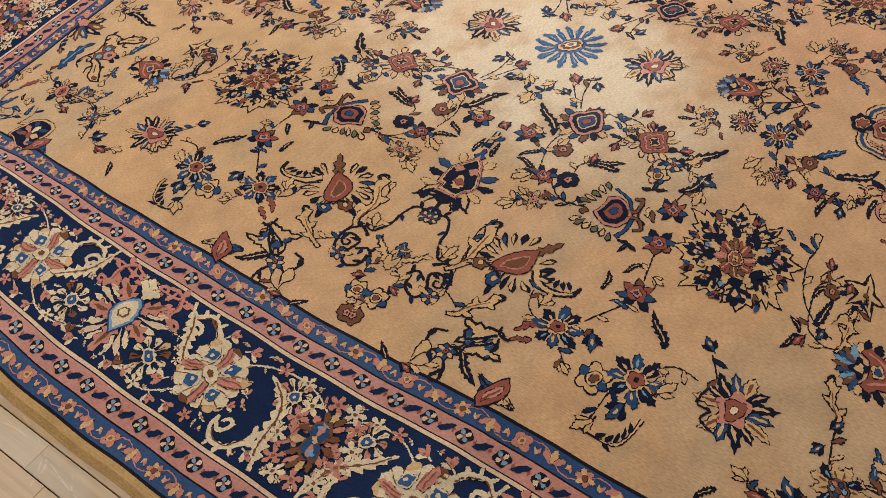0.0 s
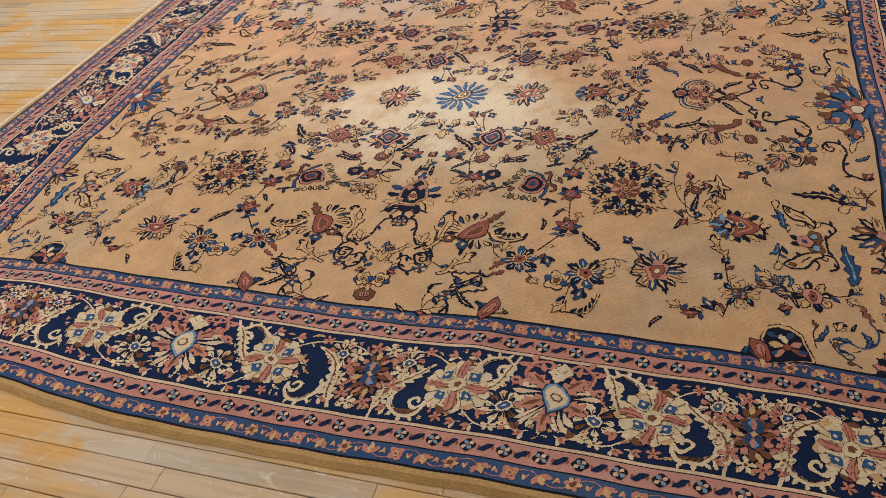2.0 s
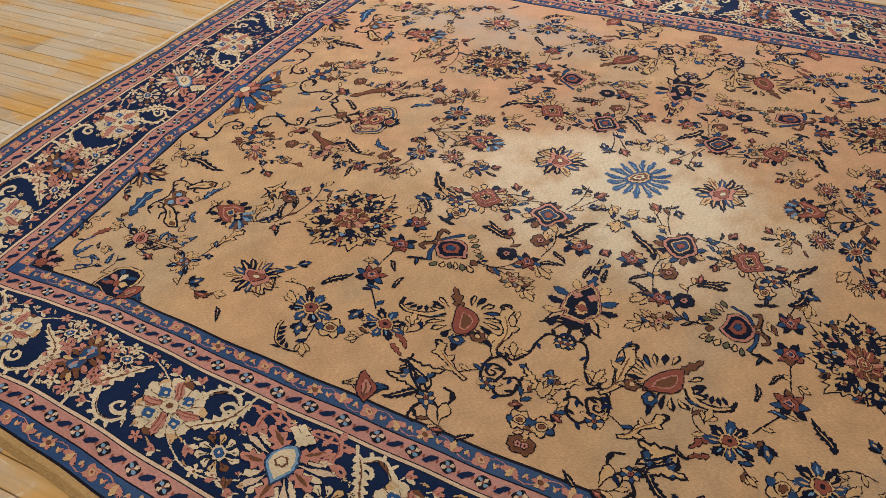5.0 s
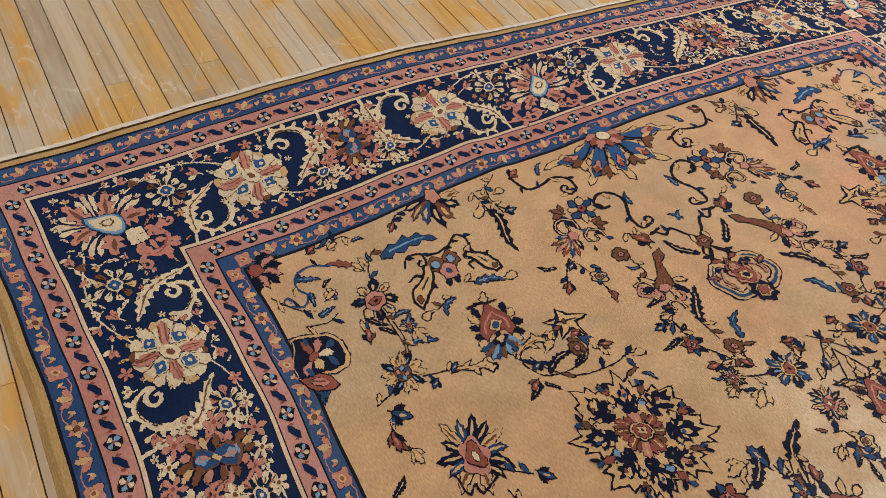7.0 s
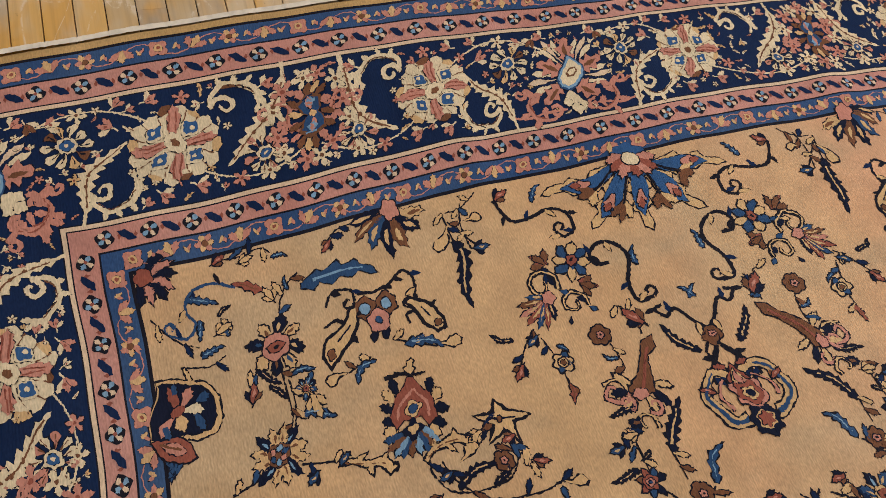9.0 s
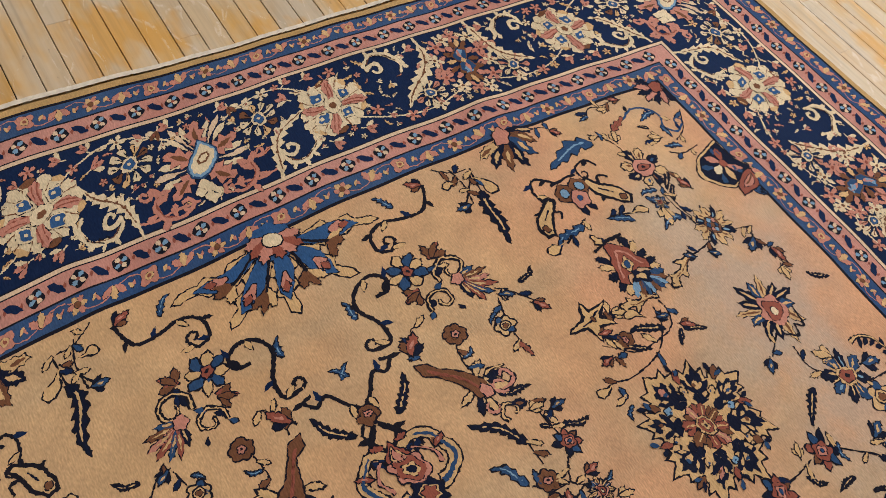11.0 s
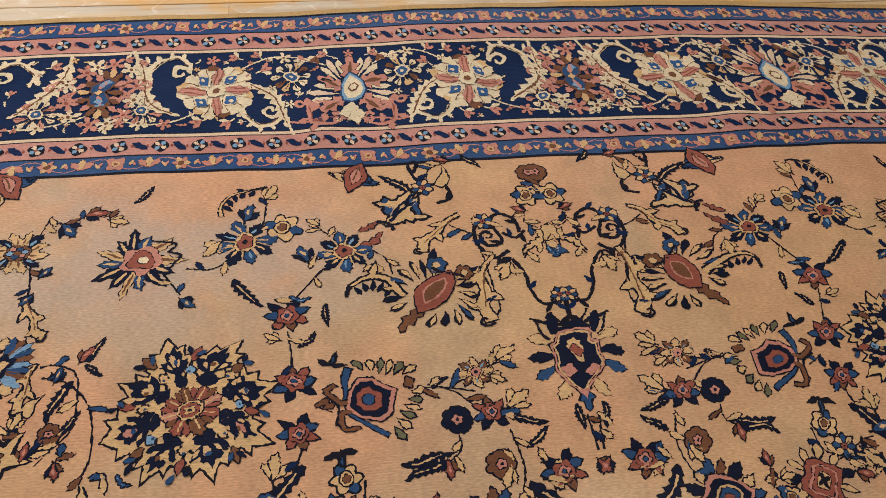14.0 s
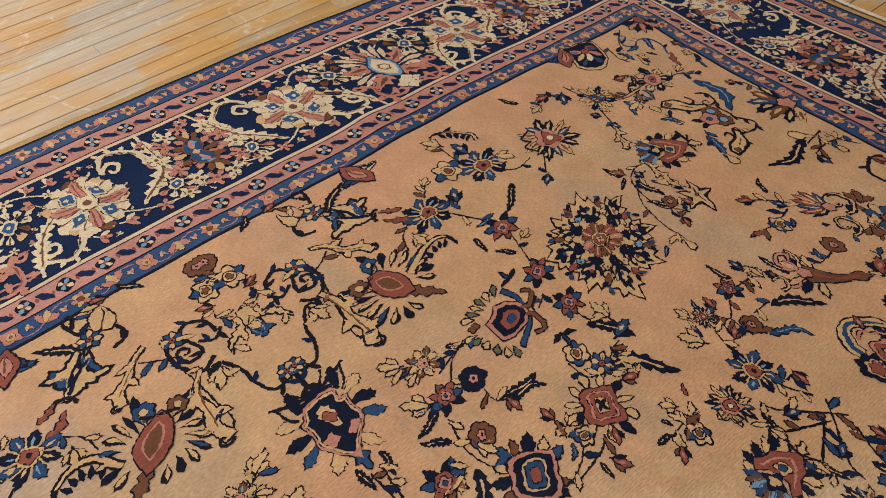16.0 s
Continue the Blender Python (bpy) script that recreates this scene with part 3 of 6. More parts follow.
def redbud():
    out = [(turned(petal(1.05, 0.42), a), c, 0, 0.8) for a, c in ((0, "brown"), (48, "red"), (-48, "red"), (95, "blue"), (-95, "blue"), (140, "navy"), (-140, "navy"))]
    out += [(turned(lobed(0.5, 5, 0.12), 0, 0.1), "red", 1, 0.5), (turned(lobed(0.27, 4, 0.2), 0, 0.12), "pink", 2, 0.5), (turned(lobed(0.11), 0, 0.12), "blue", 3, 0.4)]
    return out


def leaf(c="navy", teeth=6, width=0.215, bend=0.06, lined=0.8, vein="tan"):
    out = [(saw(1.0, width, teeth, bend), c, 0, lined)]
    if vein:
        out.append((strip([(0.15, bend * 0.5), (0.5, bend), (0.8, bend * 0.6)], 0.035, 0.02), vein, 1, 0))
    return out


def oleaf():
    """A long wavering leaf, only its outline drawn."""
    line = [(0.0, 0.0), (0.25, 0.09), (0.5, 0.05), (0.75, 0.12), (0.98, 0.02)]
    out = [(strip(line, 0.05, 0.15), "tan", 0, 1.0), (turned(pointed(0.20, 0.10), 60, 0.30, 0.09), "tan", 0, 0.8), (turned(pointed(0.18, 0.10), -55, 0.55, 0.04), "tan", 0, 0.8), (turned(pointed(0.16, 0.09), 70, 0.74, 0.12), "tan", 0, 0.8)]
    return out + [(turned(curl(0.10, 0.8, 0.045, 0.03, -1.4), 0, 0.98, 0.09), "dark", 1, 0), (strip([(0.1, 0.03), (0.5, 0.06), (0.8, 0.10)], 0.018), "brown", 1, 0)]


def bird():
    out = [(saw(0.95, 0.24, 3, 0.12), "tan", 0, 1.6), (turned(saw(0.66, 0.26, 3, -0.06), 52, 0.22, 0.06), "tan", 0, 1.6), (turned(saw(0.5, 0.22, 2), -62, 0.25), "blue", 0, 1.5)]
    out += [(strip([(0.1, 0.0), (0.5, 0.08), (0.8, 0.06)], 0.07), "navy", 1, 0), (strip([(-0.06, -0.2), (0.05, 0.0), (-0.06, 0.2)], 0.07), "dark", 1, 0)]
    return out


def pair():
    out = []
    for y in (0.42, -0.42):
        out += [(turned(lobed(0.42, 6, 0.08), 0, 0.35, y), "brown", 0, 0.8), (turned(lobed(0.2), 0, 0.35, y), "sky", 1, 0.6)]
    out += [(turned(lobed(0.42, 5, 0.1), 0, -0.2), "pink", 1, 0.8), (turned(lobed(0.14), 0, -0.2), "blue", 2, 0.3), (strip([(0.95, -0.7), (0.95, 0.7)], 0.12), "dark", 0, 0)]
    return out + [(turned(petal(0.6, 0.26), 160, -0.4, 0.1), "navy", 0, 0.6), (turned(petal(0.6, 0.26), -160, -0.4, -0.1), "navy", 0, 0.6)]


def fan():
    out = []
    for i, c in enumerate(("navy", "brown", "blue", "navy", "brown", "navy", "tan")):
        a = -78 + 26 * i
        out.append((turned(frond(1.0 - 0.06 * abs(i - 3), 0.27), a), c, 0, 0.5))
        out.append((turned(pointed(0.36, 0.1), a, 0.40 * math.cos(radians(a)), 0.40 * math.sin(radians(a))), "tan" if c != "tan" else "brown", 1, 0))
    return out + [(lobed(0.20, 5, 0.15), "pink", 1, 0.7)]


def sidepalm():
    out = [(turned(petal(0.5, 0.15), 25 + 22 * i, -0.2 + 0.22 * i * 0.6, 0.24), "navy" if i % 2 else "tan", 0, 0.7) for i in range(5)]
    out += [(turned(petal(0.5, 0.15), -25 - 22 * i, -0.2 + 0.22 * i * 0.6, -0.24), "navy" if i % 2 else "blue", 0, 0.7) for i in range(5)]
    return out + [(turned(petal(1.25, 0.62, 0.5), 0, -0.55), "red", 1, 0.9), (turned(petal(0.75, 0.3), 0, -0.35), "pink", 2, 0.4), (strip([(-0.35, 0), (0.25, 0.03)], 0.05), "brown", 3, 0)]


def medal():
    """A dark half disc growing out of the frame, full of small blossoms."""
    half = np.array([(-0.30, -0.52), (0.15, -0.56), (0.60, -0.50), (0.90, -0.30), (1.0, 0.0), (0.90, 0.30), (0.60, 0.50), (0.15, 0.56), (-0.30, 0.52)])
    out = [(half * 1.05, "tan", 0, 0.9), (half * 0.92, "navy", 1, 0.5)]
    out += [(turned(frond(0.40, 0.24), a, 0.15 + 0.1 * math.cos(radians(a)), 0.1 * math.sin(radians(a))), c, 2, 0.4) for a, c in ((0, "ivory"), (62, "pink"), (-62, "tan"), (118, "red"), (-118, "pink"))]
    out += [(turned(frond(0.32, 0.18), a, x, y), "blue", 2, 0.4) for a, x, y in ((40, 0.50, 0.12), (-40, 0.50, -0.12), (80, 0.0, 0.2), (-80, 0.0, -0.2))]
    return out + [(turned(lobed(0.12), 0, 0.15), "red", 3, 0.5)]


def crescent():
    line = [(0.0, 0.0), (0.10, -0.26), (0.36, -0.40), (0.70, -0.30), (1.0, 0.06)]
    out = [(strip(line, 0.05, 0.20), "dark", 0, 0.2), (strip(line[1:], 0.03, 0.11), "tan", 1, 0)]
    for x, y, a in ((0.16, -0.22, 62), (0.30, -0.30, 78), (0.46, -0.30, 95), (0.62, -0.24, 112), (0.80, -0.10, 128)):
        out.append((turned(petal(0.2, 0.09), a, x, y), "navy", 0, 0.3))
    return out


def redfeather():
    """A red seed head with a brown tail, ringed by separate curved petals."""
    out = []
    for sy in (1, -1):
        for i in range(8):
            a = 30 + 19 * i
            x, y = 0.12 + 0.40 * math.cos(radians(a)) * 0.9, sy * (0.36 * math.sin(radians(a)) + 0.06)
            l = 0.44 - 0.015 * abs(i - 4)
            out.append((turned(petal(l, 0.15, 0.66), sy * (a - 8), x, y), "dark", 0, 0))
            out.append((turned(petal(l * 0.70, 0.070, 0.66), sy * (a - 6), x + 0.06 * math.cos(radians(a)), y + sy * 0.06 * math.sin(radians(a))), ("tan", "navy", "tan", "blue", "tan")[i % 5], 1, 0))
    out += [(turned(saw(0.66, 0.26, 3), 0, 0.42), "brown", 1, 0.6), (turned(petal(1.0, 0.56, 0.45), 0, -0.46), "red", 2, 0.8), (turned(petal(0.62, 0.32, 0.45), 0, -0.30), "pink", 3, 0), (turned(petal(0.54, 0.25, 0.45), 0, -0.26), "brown", 4, 0), (turned(pointed(0.36, 0.08), 0, -0.15), "brown", 5, 0)]
    for sy in (1, -1):
        out += [(turned(lobed(0.15, 6, 0.12), 0, -0.52, sy * 0.24), "blue" if sy > 0 else "brown", 1, 0.7), (turned(lobed(0.06), 0, -0.52, sy * 0.24), "tan", 2, 0.3), (turned(pointed(0.34, 0.14), sy * 150, -0.55, sy * 0.3), "navy", 0, 0.3)]
    return out + [(strip([(-0.44, -0.30), (-0.40, 0.0), (-0.44, 0.30)], 0.05), "dark", 2, 0)]


def drop():
    heart = ccw([(-0.42, 0.0), (-0.30, 0.28), (-0.05, 0.44), (0.22, 0.40), (0.38, 0.18), (0.52, 0.0), (0.38, -0.18), (0.22, -0.40), (-0.05, -0.44), (-0.30, -0.28)])
    out = [(heart, "pink", 1, 0.8), (heart * 0.80, "navy", 2, 0.3), (heart * 0.52, "red", 3, 0.5), (heart * 0.24, "blue", 4, 0.4)]
    for sy in (1, -1):
        out += [(strip([(-0.3, sy * 0.1), (-0.52, sy * 0.12), (-0.66, sy * 0.42), (-0.46, sy * 0.50)], 0.09, 0.06), "brown", 1, 0.7), (strip([(-0.42, sy * 0.08), (-0.3, sy * 0.45), (-0.05, sy * 0.72)], 0.06, 0.10), "blue", 0, 0.6)]
        for i in range(6):
            a = 75 - 15 * i
            x, y = 0.12 + 0.13 * i, sy * (0.62 - 0.085 * i)
            out.append((turned(petal(0.26, 0.12, 0.7), sy * (a + 10), x, y), "tan" if i % 2 else "olive", 0, 0.9))
    out += [(strip([(-0.72, -0.3), (-0.55, 0.0), (-0.72, 0.3)], 0.045), "dark", 2, 0), (turned(lobed(0.09, 4, 0.2), 0, 0.78), "brown", 1, 0.7)]
    return out


def leafy():
    out = []
    for i in range(13):
        a = -156 + 26 * i
        l = 1.0 - 0.14 * (i % 2)
        c = ("tan", "navy", "navy", "blue")[i % 4]
        out.append((turned(frond(l, 0.26), a, 0.05), c, 0, 0.6))
        out.append((turned(pointed(l * 0.45, 0.08), a, 0.05 + 0.4 * math.cos(radians(a)), 0.4 * math.sin(radians(a))), "brown" if c == "tan" else "tan", 1, 0))
    out += [(lobed(0.40, 5, 0.16), "pink", 1, 0.5), (turned(lobed(0.26, 3, 0.2), 0, 0.02), "red", 2, 0.5), (lobed(0.1), "ivory", 3, 0.4)]
    out += [(strip([(-0.5, 0.5), (-0.8, 0.2), (-0.55, 0.0)], 0.06), "dark", 1, 0), (strip([(-0.5, -0.5), (-0.8, -0.2), (-0.55, 0.0)], 0.06), "dark", 1, 0)]
    return out


def axpalm():
    """A red heart held between two great curling arms, on a forked stem."""
    out = []
    for sy in (1, -1):
        arm = [(-0.62, sy * 0.16), (-0.80, sy * 0.66), (-0.40, sy * 1.10), (0.25, sy * 1.12), (0.72, sy * 0.78), (0.70, sy * 0.42)]
        out += [(strip(arm, 0.20, 0.36), "tan", 0, 0.9), (strip(arm[1:], 0.06, 0.16), "blue", 1, 0), (strip([(-0.5, sy * 0.42), (-0.1, sy * 0.82), (0.35, sy * 0.72)], 0.05, 0.09), "pink", 1, 0.4)]
        out += [(strip([(-1.75, sy * 0.06), (-1.45, sy * 0.34), (-1.05, sy * 0.30), (-0.72, sy * 0.10)], 0.09, 0.07), "dark", 0, 0), (turned(frond(0.36, 0.20), sy * 100, -0.9, sy * 0.2), "red", 1, 0.5)]
    out += [(turned(petal(0.95, 0.62, 0.62), 0, -0.95), "red", 1, 0.7), (turned(petal(0.6, 0.34, 0.6), 0, -0.80), "tan", 2, 0.5), (turned(frond(0.42, 0.2), 0, -0.72), "pink", 3, 0.3)]
    out += [(lobed(0.46, 6, 0.10), "pink", 2, 0.7), (lobed(0.36, 5, 0.12), "red", 3, 0.3), (lobed(0.20, 5, 0.15), "tan", 4, 0.4), (lobed(0.13), "ink", 5, 0)]
    out += [(turned(lobed(0.44, 7, 0.12), 0, 0.86), "ink", 2, 0.4), (turned(lobed(0.27, 6, 0.1), 0, 0.86), "tan", 3, 0), (turned(lobed(0.20, 6, 0.2), 0, 0.86), "red", 4, 0.3)]
    return out + [(turned(lobed(0.22, 4, 0.2), 0, -1.85), "brown", 1, 0.6)]


def darkpalm():
    body = ccw([(-0.92, 0.0), (-0.62, 0.30), (-0.30, 0.52), (0.42, 0.56), (0.50, 0.40), (0.80, 0.34), (0.86, 0.0), (0.80, -0.34), (0.50, -0.40), (0.42, -0.56), (-0.30, -0.52), (-0.62, -0.30)])
    out = []
    for sy in (1, -1):
        for i, (a, x, y) in enumerate(((12, 0.72, 0.44), (68, 0.46, 0.5), (92, 0.12, 0.52), (112, -0.2, 0.48), (150, -0.55, 0.26))):
            out.append((turned(frond(0.55, 0.28), sy * a, x, sy * y), ("navy", "tan", "navy", "blue", "tan")[i], 0, 0.4))
    out += [(turned(saw(0.36, 0.9, 2), 0, 0.74), "navy", 0, 0.4)]
    out += [(body, "pink", 1, 0.5), (body * 0.90, "tan", 2, 0.3), (body * 0.82, "navy", 3, 0), (turned(frond(0.62, 0.40), 0, -0.06), "tan", 4, 0), (turned(lobed(0.14, 4, 0.2), 0, 0.22), "red", 5, 0.4)]
    out += [(turned(lobed(0.14, 4, 0.2), 0, -0.3, sy * 0.24), "pink", 4, 0.3) for sy in (1, -1)]
    return out + [(turned(saw(0.7, 0.34, 3), 180, -0.6), "blue", 1, 0.7), (turned(pointed(0.4, 0.14), 180, -0.6), "pink", 2, 0)]


def sunburst():
    out = around(16, petal(1.0, 0.20, 0.80, notch=0.05), "vivid", 0, 0.25)
    out += around(16, turned(petal(0.22, 0.15, 0.55), 0, 0.80), "vivid", 1, 0)
    out += around(16, turned(pointed(0.30, 0.035), 0, 0.55), "sky", 2, 0)
    return out + [(lobed(0.40, 16, 0.05, 64), "vivid", 1, 0), (lobed(0.29, 10, 0.06, 40), "tan", 2, 0.6), (lobed(0.22, 10, 0.06, 40), "brown", 3, 0.2), (lobed(0.14, 6, 0.1), "ivory", 4, 0.6), (lobed(0.06), "red", 5, 0.3)]


def lotus():
    """Half a great blue lotus growing out of the frame; unit: its height."""
    out = [(turned(lobed(0.27, 8, 0.08, 32), 0, 0.06), "vivid", 1, 0.4)]
    for a, l, w in ((0, 0.94, 0.32), (44, 1.02, 0.32), (-44, 1.02, 0.32), (79, 1.2, 0.28), (-79, 1.2, 0.28)):
        c, w_ = math.cos(radians(a)), math.sin(radians(a))
        out += [(turned(saw(l, w, 4), a, 0.04), "tan", 0, 0.8), (turned(petal(l * 0.80, w * 0.70, 0.62), a, 0.06), "vivid", 2, 0.3)]
        out += [(turned(frond(0.22, 0.14), a, 0.04 + l * 0.48 * c, l * 0.48 * w_), "pink", 3, 0.6), (turned(petal(0.14, 0.08, 0.5), a, 0.04 + l * 0.58 * c, l * 0.58 * w_), "red", 4, 0.3)]
    for a in (24, -24, 64, -64):
        c, w_ = math.cos(radians(a)), math.sin(radians(a))
        out += [(strip([(0.2 * c, 0.2 * w_), (0.62 * c, 0.62 * w_)], 0.03), "dark", 3, 0)]
        out += [(turned(frond(0.24, 0.11), a + e, 0.58 * c, 0.58 * w_), k, 3, 0.5) for e, k in ((0, "brown"), (40, "brown"), (-40, "tan"))]
    out += around(7, turned(frond(0.26, 0.15), 0, 0.06), ["pink", "red"], 5, 0.5, start=-90, span=180)
    return out + [(turned(lobed(0.10), 0, 0.04), "ivory", 6, 0.8)]


def cflower():
    out = around(8, turned(frond(0.62, 0.40), 0, 0.36), ["navy", "tan", "navy", "tan"], 0, 0.8)
    out += around(8, turned(pointed(0.26, 0.13), 0, 0.50), ["tan", "brown", "blue"], 1, 0)
    return out + [(lobed(0.44, 6, 0.06), "pink", 1, 0.8), (turned(petal(0.58, 0.36, 0.5), 100, 0.05, -0.28), "red", 2, 0.6), (lobed(0.08), "dark", 3, 0)]


def cornerfan():
    out = []
    for i, c in enumerate(("navy", "pink", "navy", "pink", "navy", "pink", "navy")):
        out.append((turned(frond(1.0, 0.32), -75 + 25 * i), c, 0, 0.9))
    return out + [(lobed(0.26, 5, 0.1), "red", 1, 0.6)]


def hookleaf():
    """A swollen pod on a curled neck, drawn in a broad dark line."""
    body = ccw([(0.0, 0.04), (0.30, 0.13), (0.58, 0.17), (0.84, 0.13), (1.0, 0.02), (0.92, -0.12), (0.66, -0.15), (0.34, -0.06), (0.02, -0.05)])
    out = [(body, "tan", 0, 2.0), (turned(lobed(0.075, 4, 0.15), 0, 0.84, 0.0), "brown", 1, 0.6), (strip([(0.30, -0.05), (0.22, -0.26), (0.40, -0.34)], 0.075, 0.05), "dark", 0, 0)]
    out += [(turned(pointed(0.20, 0.10), 120, 0.12, 0.06), "dark", 0, 0), (turned(pointed(0.18, 0.10), 75, 0.46, 0.16), "dark", 0, 0), (strip([(0.30, 0.03), (0.62, 0.02)], 0.03), "navy", 1, 0)]
    return out


def dropleaf():
    return [(ccw([(0, 0), (0.35, 0.06), (0.62, 0.22), (0.86, 0.20), (1.0, 0.0), (0.86, -0.18), (0.62, -0.20), (0.35, -0.05)]), "tan", 0, 0.9)]


def star():
    """A sharp forked leaf like a bent star, in a broad dark line."""
    out = [(ccw([(-0.1, 0.95), (0.16, 0.22), (0.62, 0.42), (0.30, -0.02), (0.42, -0.86), (0.0, -0.38), (-0.62, -0.62), (-0.26, -0.08), (-0.85, 0.34), (-0.22, 0.22)]), "tan", 0, 2.0)]
    return out + [(strip([(-0.1, 0.55), (0.02, 0.05), (0.18, -0.45)], 0.05), "navy", 1, 0), (turned(lobed(0.09), 0, 0.0, 0.05), "brown", 2, 0.5), (turned(pointed(0.5, 0.22), 150, -0.5, 0.5), "navy", 0, 0.3)]


def trefoil():
    return [(turned(frond(1.05, 0.50), a, -0.2), "brown", 0 if a else 1, 0.6) for a in (0, 52, -52)]


def spraypetals():
    out = []
    for a, l, w, c in ((0, 1.0, 0.20, "red"), (16, 0.92, 0.18, "blue"), (-16, 0.92, 0.18, "pink"), (34, 0.84, 0.20, "red"), (-34, 0.84, 0.20, "brown"), (54, 0.62, 0.20, "navy"), (-54, 0.62, 0.20, "blue")):
        out += [(turned(frond(l, w), a), c, 0, 0.5), (turned(pointed(l * 0.5, w * 0.3), a, l * 0.3 * math.cos(radians(a)), l * 0.3 * math.sin(radians(a))), "tan", 1, 0)]
    return out + [(lobed(0.16, 5, 0.1), "pink", 2, 0.6)]


def flamebody():
    """A long brown pod that opens into a flower."""
    pod = ccw([(-0.10, 0.0), (0.06, 0.11), (0.22, 0.04), (0.50, 0.09), (0.86, 0.18), (1.0, 0.0), (0.86, -0.16), (0.50, -0.08), (0.22, -0.07), (0.04, -0.10)])
    out = [(pod, "brown", 1, 0.7), (strip([(0.1, 0.0), (0.55, 0.01), (0.85, 0.02)], 0.04), "red", 2, 0)]
    for s in (1, -1):
        out += [(turned(frond(0.34, 0.13), s * 62, 0.84, s * 0.12), "navy", 0, 0.5), (turned(frond(0.32, 0.12), s * 32, 0.92, s * 0.08), "tan", 0, 0.8), (turned(frond(0.30, 0.11), s * 100, 0.74, s * 0.12), "tan", 0, 0.8)]
        out += [(turned(curl(0.14, 0.9, 0.055, 0.03, -s * 0.5), 0, 1.08, s * 0.20), "pink", 0, 0.7)]
    return out + [(turned(lobed(0.10, 5, 0.12), 0, 0.92), "pink", 3, 0.5)]


def halfscroll():
    return [(strip([(0.0, 0.0), (0.4, 0.45), (0.95, 0.30), (0.85, -0.15), (0.55, -0.05)], 0.16, 0.10), "pink", 0, 0.7), (strip([(0.0, -0.1), (0.5, -0.45), (1.05, -0.30)], 0.12, 0.07), "tan", 0, 0.8)]


def curlbud():
    out = [(turned(curl(0.75, 0.85, 0.34, 0.20, 1.9), 0, 0.1, 0.2), "dark", 0, 0), (turned(curl(0.75, 0.85, 0.13, 0.07, 1.9), 0, 0.1, 0.2), "tan", 1, 0)]
    return out + [(turned(frond(0.9, 0.7), 0, 0.1, -0.25), "navy", 1, 0.4), (turned(pointed(0.4, 0.3), 0, 0.35, -0.25), "brown", 2, 0)]


def leafarc():
    line = [(0.0, 0.0), (0.25, 0.16), (0.55, 0.20), (0.85, 0.08), (1.0, -0.14)]
    out = [(strip(line, 0.05, 0.10), "dark", 0, 0), (strip(line[1:], 0.02, 0.045), "tan", 1, 0)]
    return out + [(turned(pointed(0.20, 0.09), a, x, y), "navy", 0, 0.2) for x, y, a in ((0.2, 0.1, -30), (0.35, 0.16, -45), (0.5, 0.18, -60), (0.66, 0.15, -75), (0.8, 0.08, -90), (0.3, 0.17, 60))]


def forked():
    out = [(turned(pointed(1.0, 0.34), 0), "dark", 0, 0), (turned(pointed(0.8, 0.30), 70, 0.1), "dark", 0, 0), (turned(pointed(0.7, 0.32), -80, 0.05), "dark", 0, 0)]
    return out + [(turned(pointed(0.5, 0.08), 0, 0.2), "blue", 1, 0)]


def medrose():
    """A red square rose in a ring of outlined leaves."""
    out = around(11, turned(petal(0.62, 0.26, 0.66), 0, 0.60), ["tan", "tan", "navy"], 0, 0.8)
    sq = lobed(0.72, 4, 0.14, 16)
    return out + [(sq, "red", 1, 0.7), (sq * 0.72, "pink", 2, 0.3), (sq * 0.6, "red", 3, 0.2), (sq * 0.34, "tan", 4, 0.5), (lobed(0.18, 4, 0.4), "dark", 5, 0)]


def sqpalm():
    out = around(9, turned(frond(0.66, 0.30), 0, 0.55), ["blue", "tan", "navy", "brown"], 0, 0.7, start=-100, span=200)
    sq = lobed(0.74, 4, 0.12, 16)
    out += [(sq, "pink", 1, 0.8), (sq * 0.80, "navy", 2, 0.4), (sq * 0.58, "tan", 3, 0.2), (sq * 0.46, "blue", 4, 0.4), (sq * 0.24, "red", 5, 0.4)]
    return out + [(turned(frond(0.7, 0.3), a, -0.3), c, 0, 0.7) for a, c in ((140, "brown"), (-140, "brown"), (170, "navy"), (-170, "navy"))]


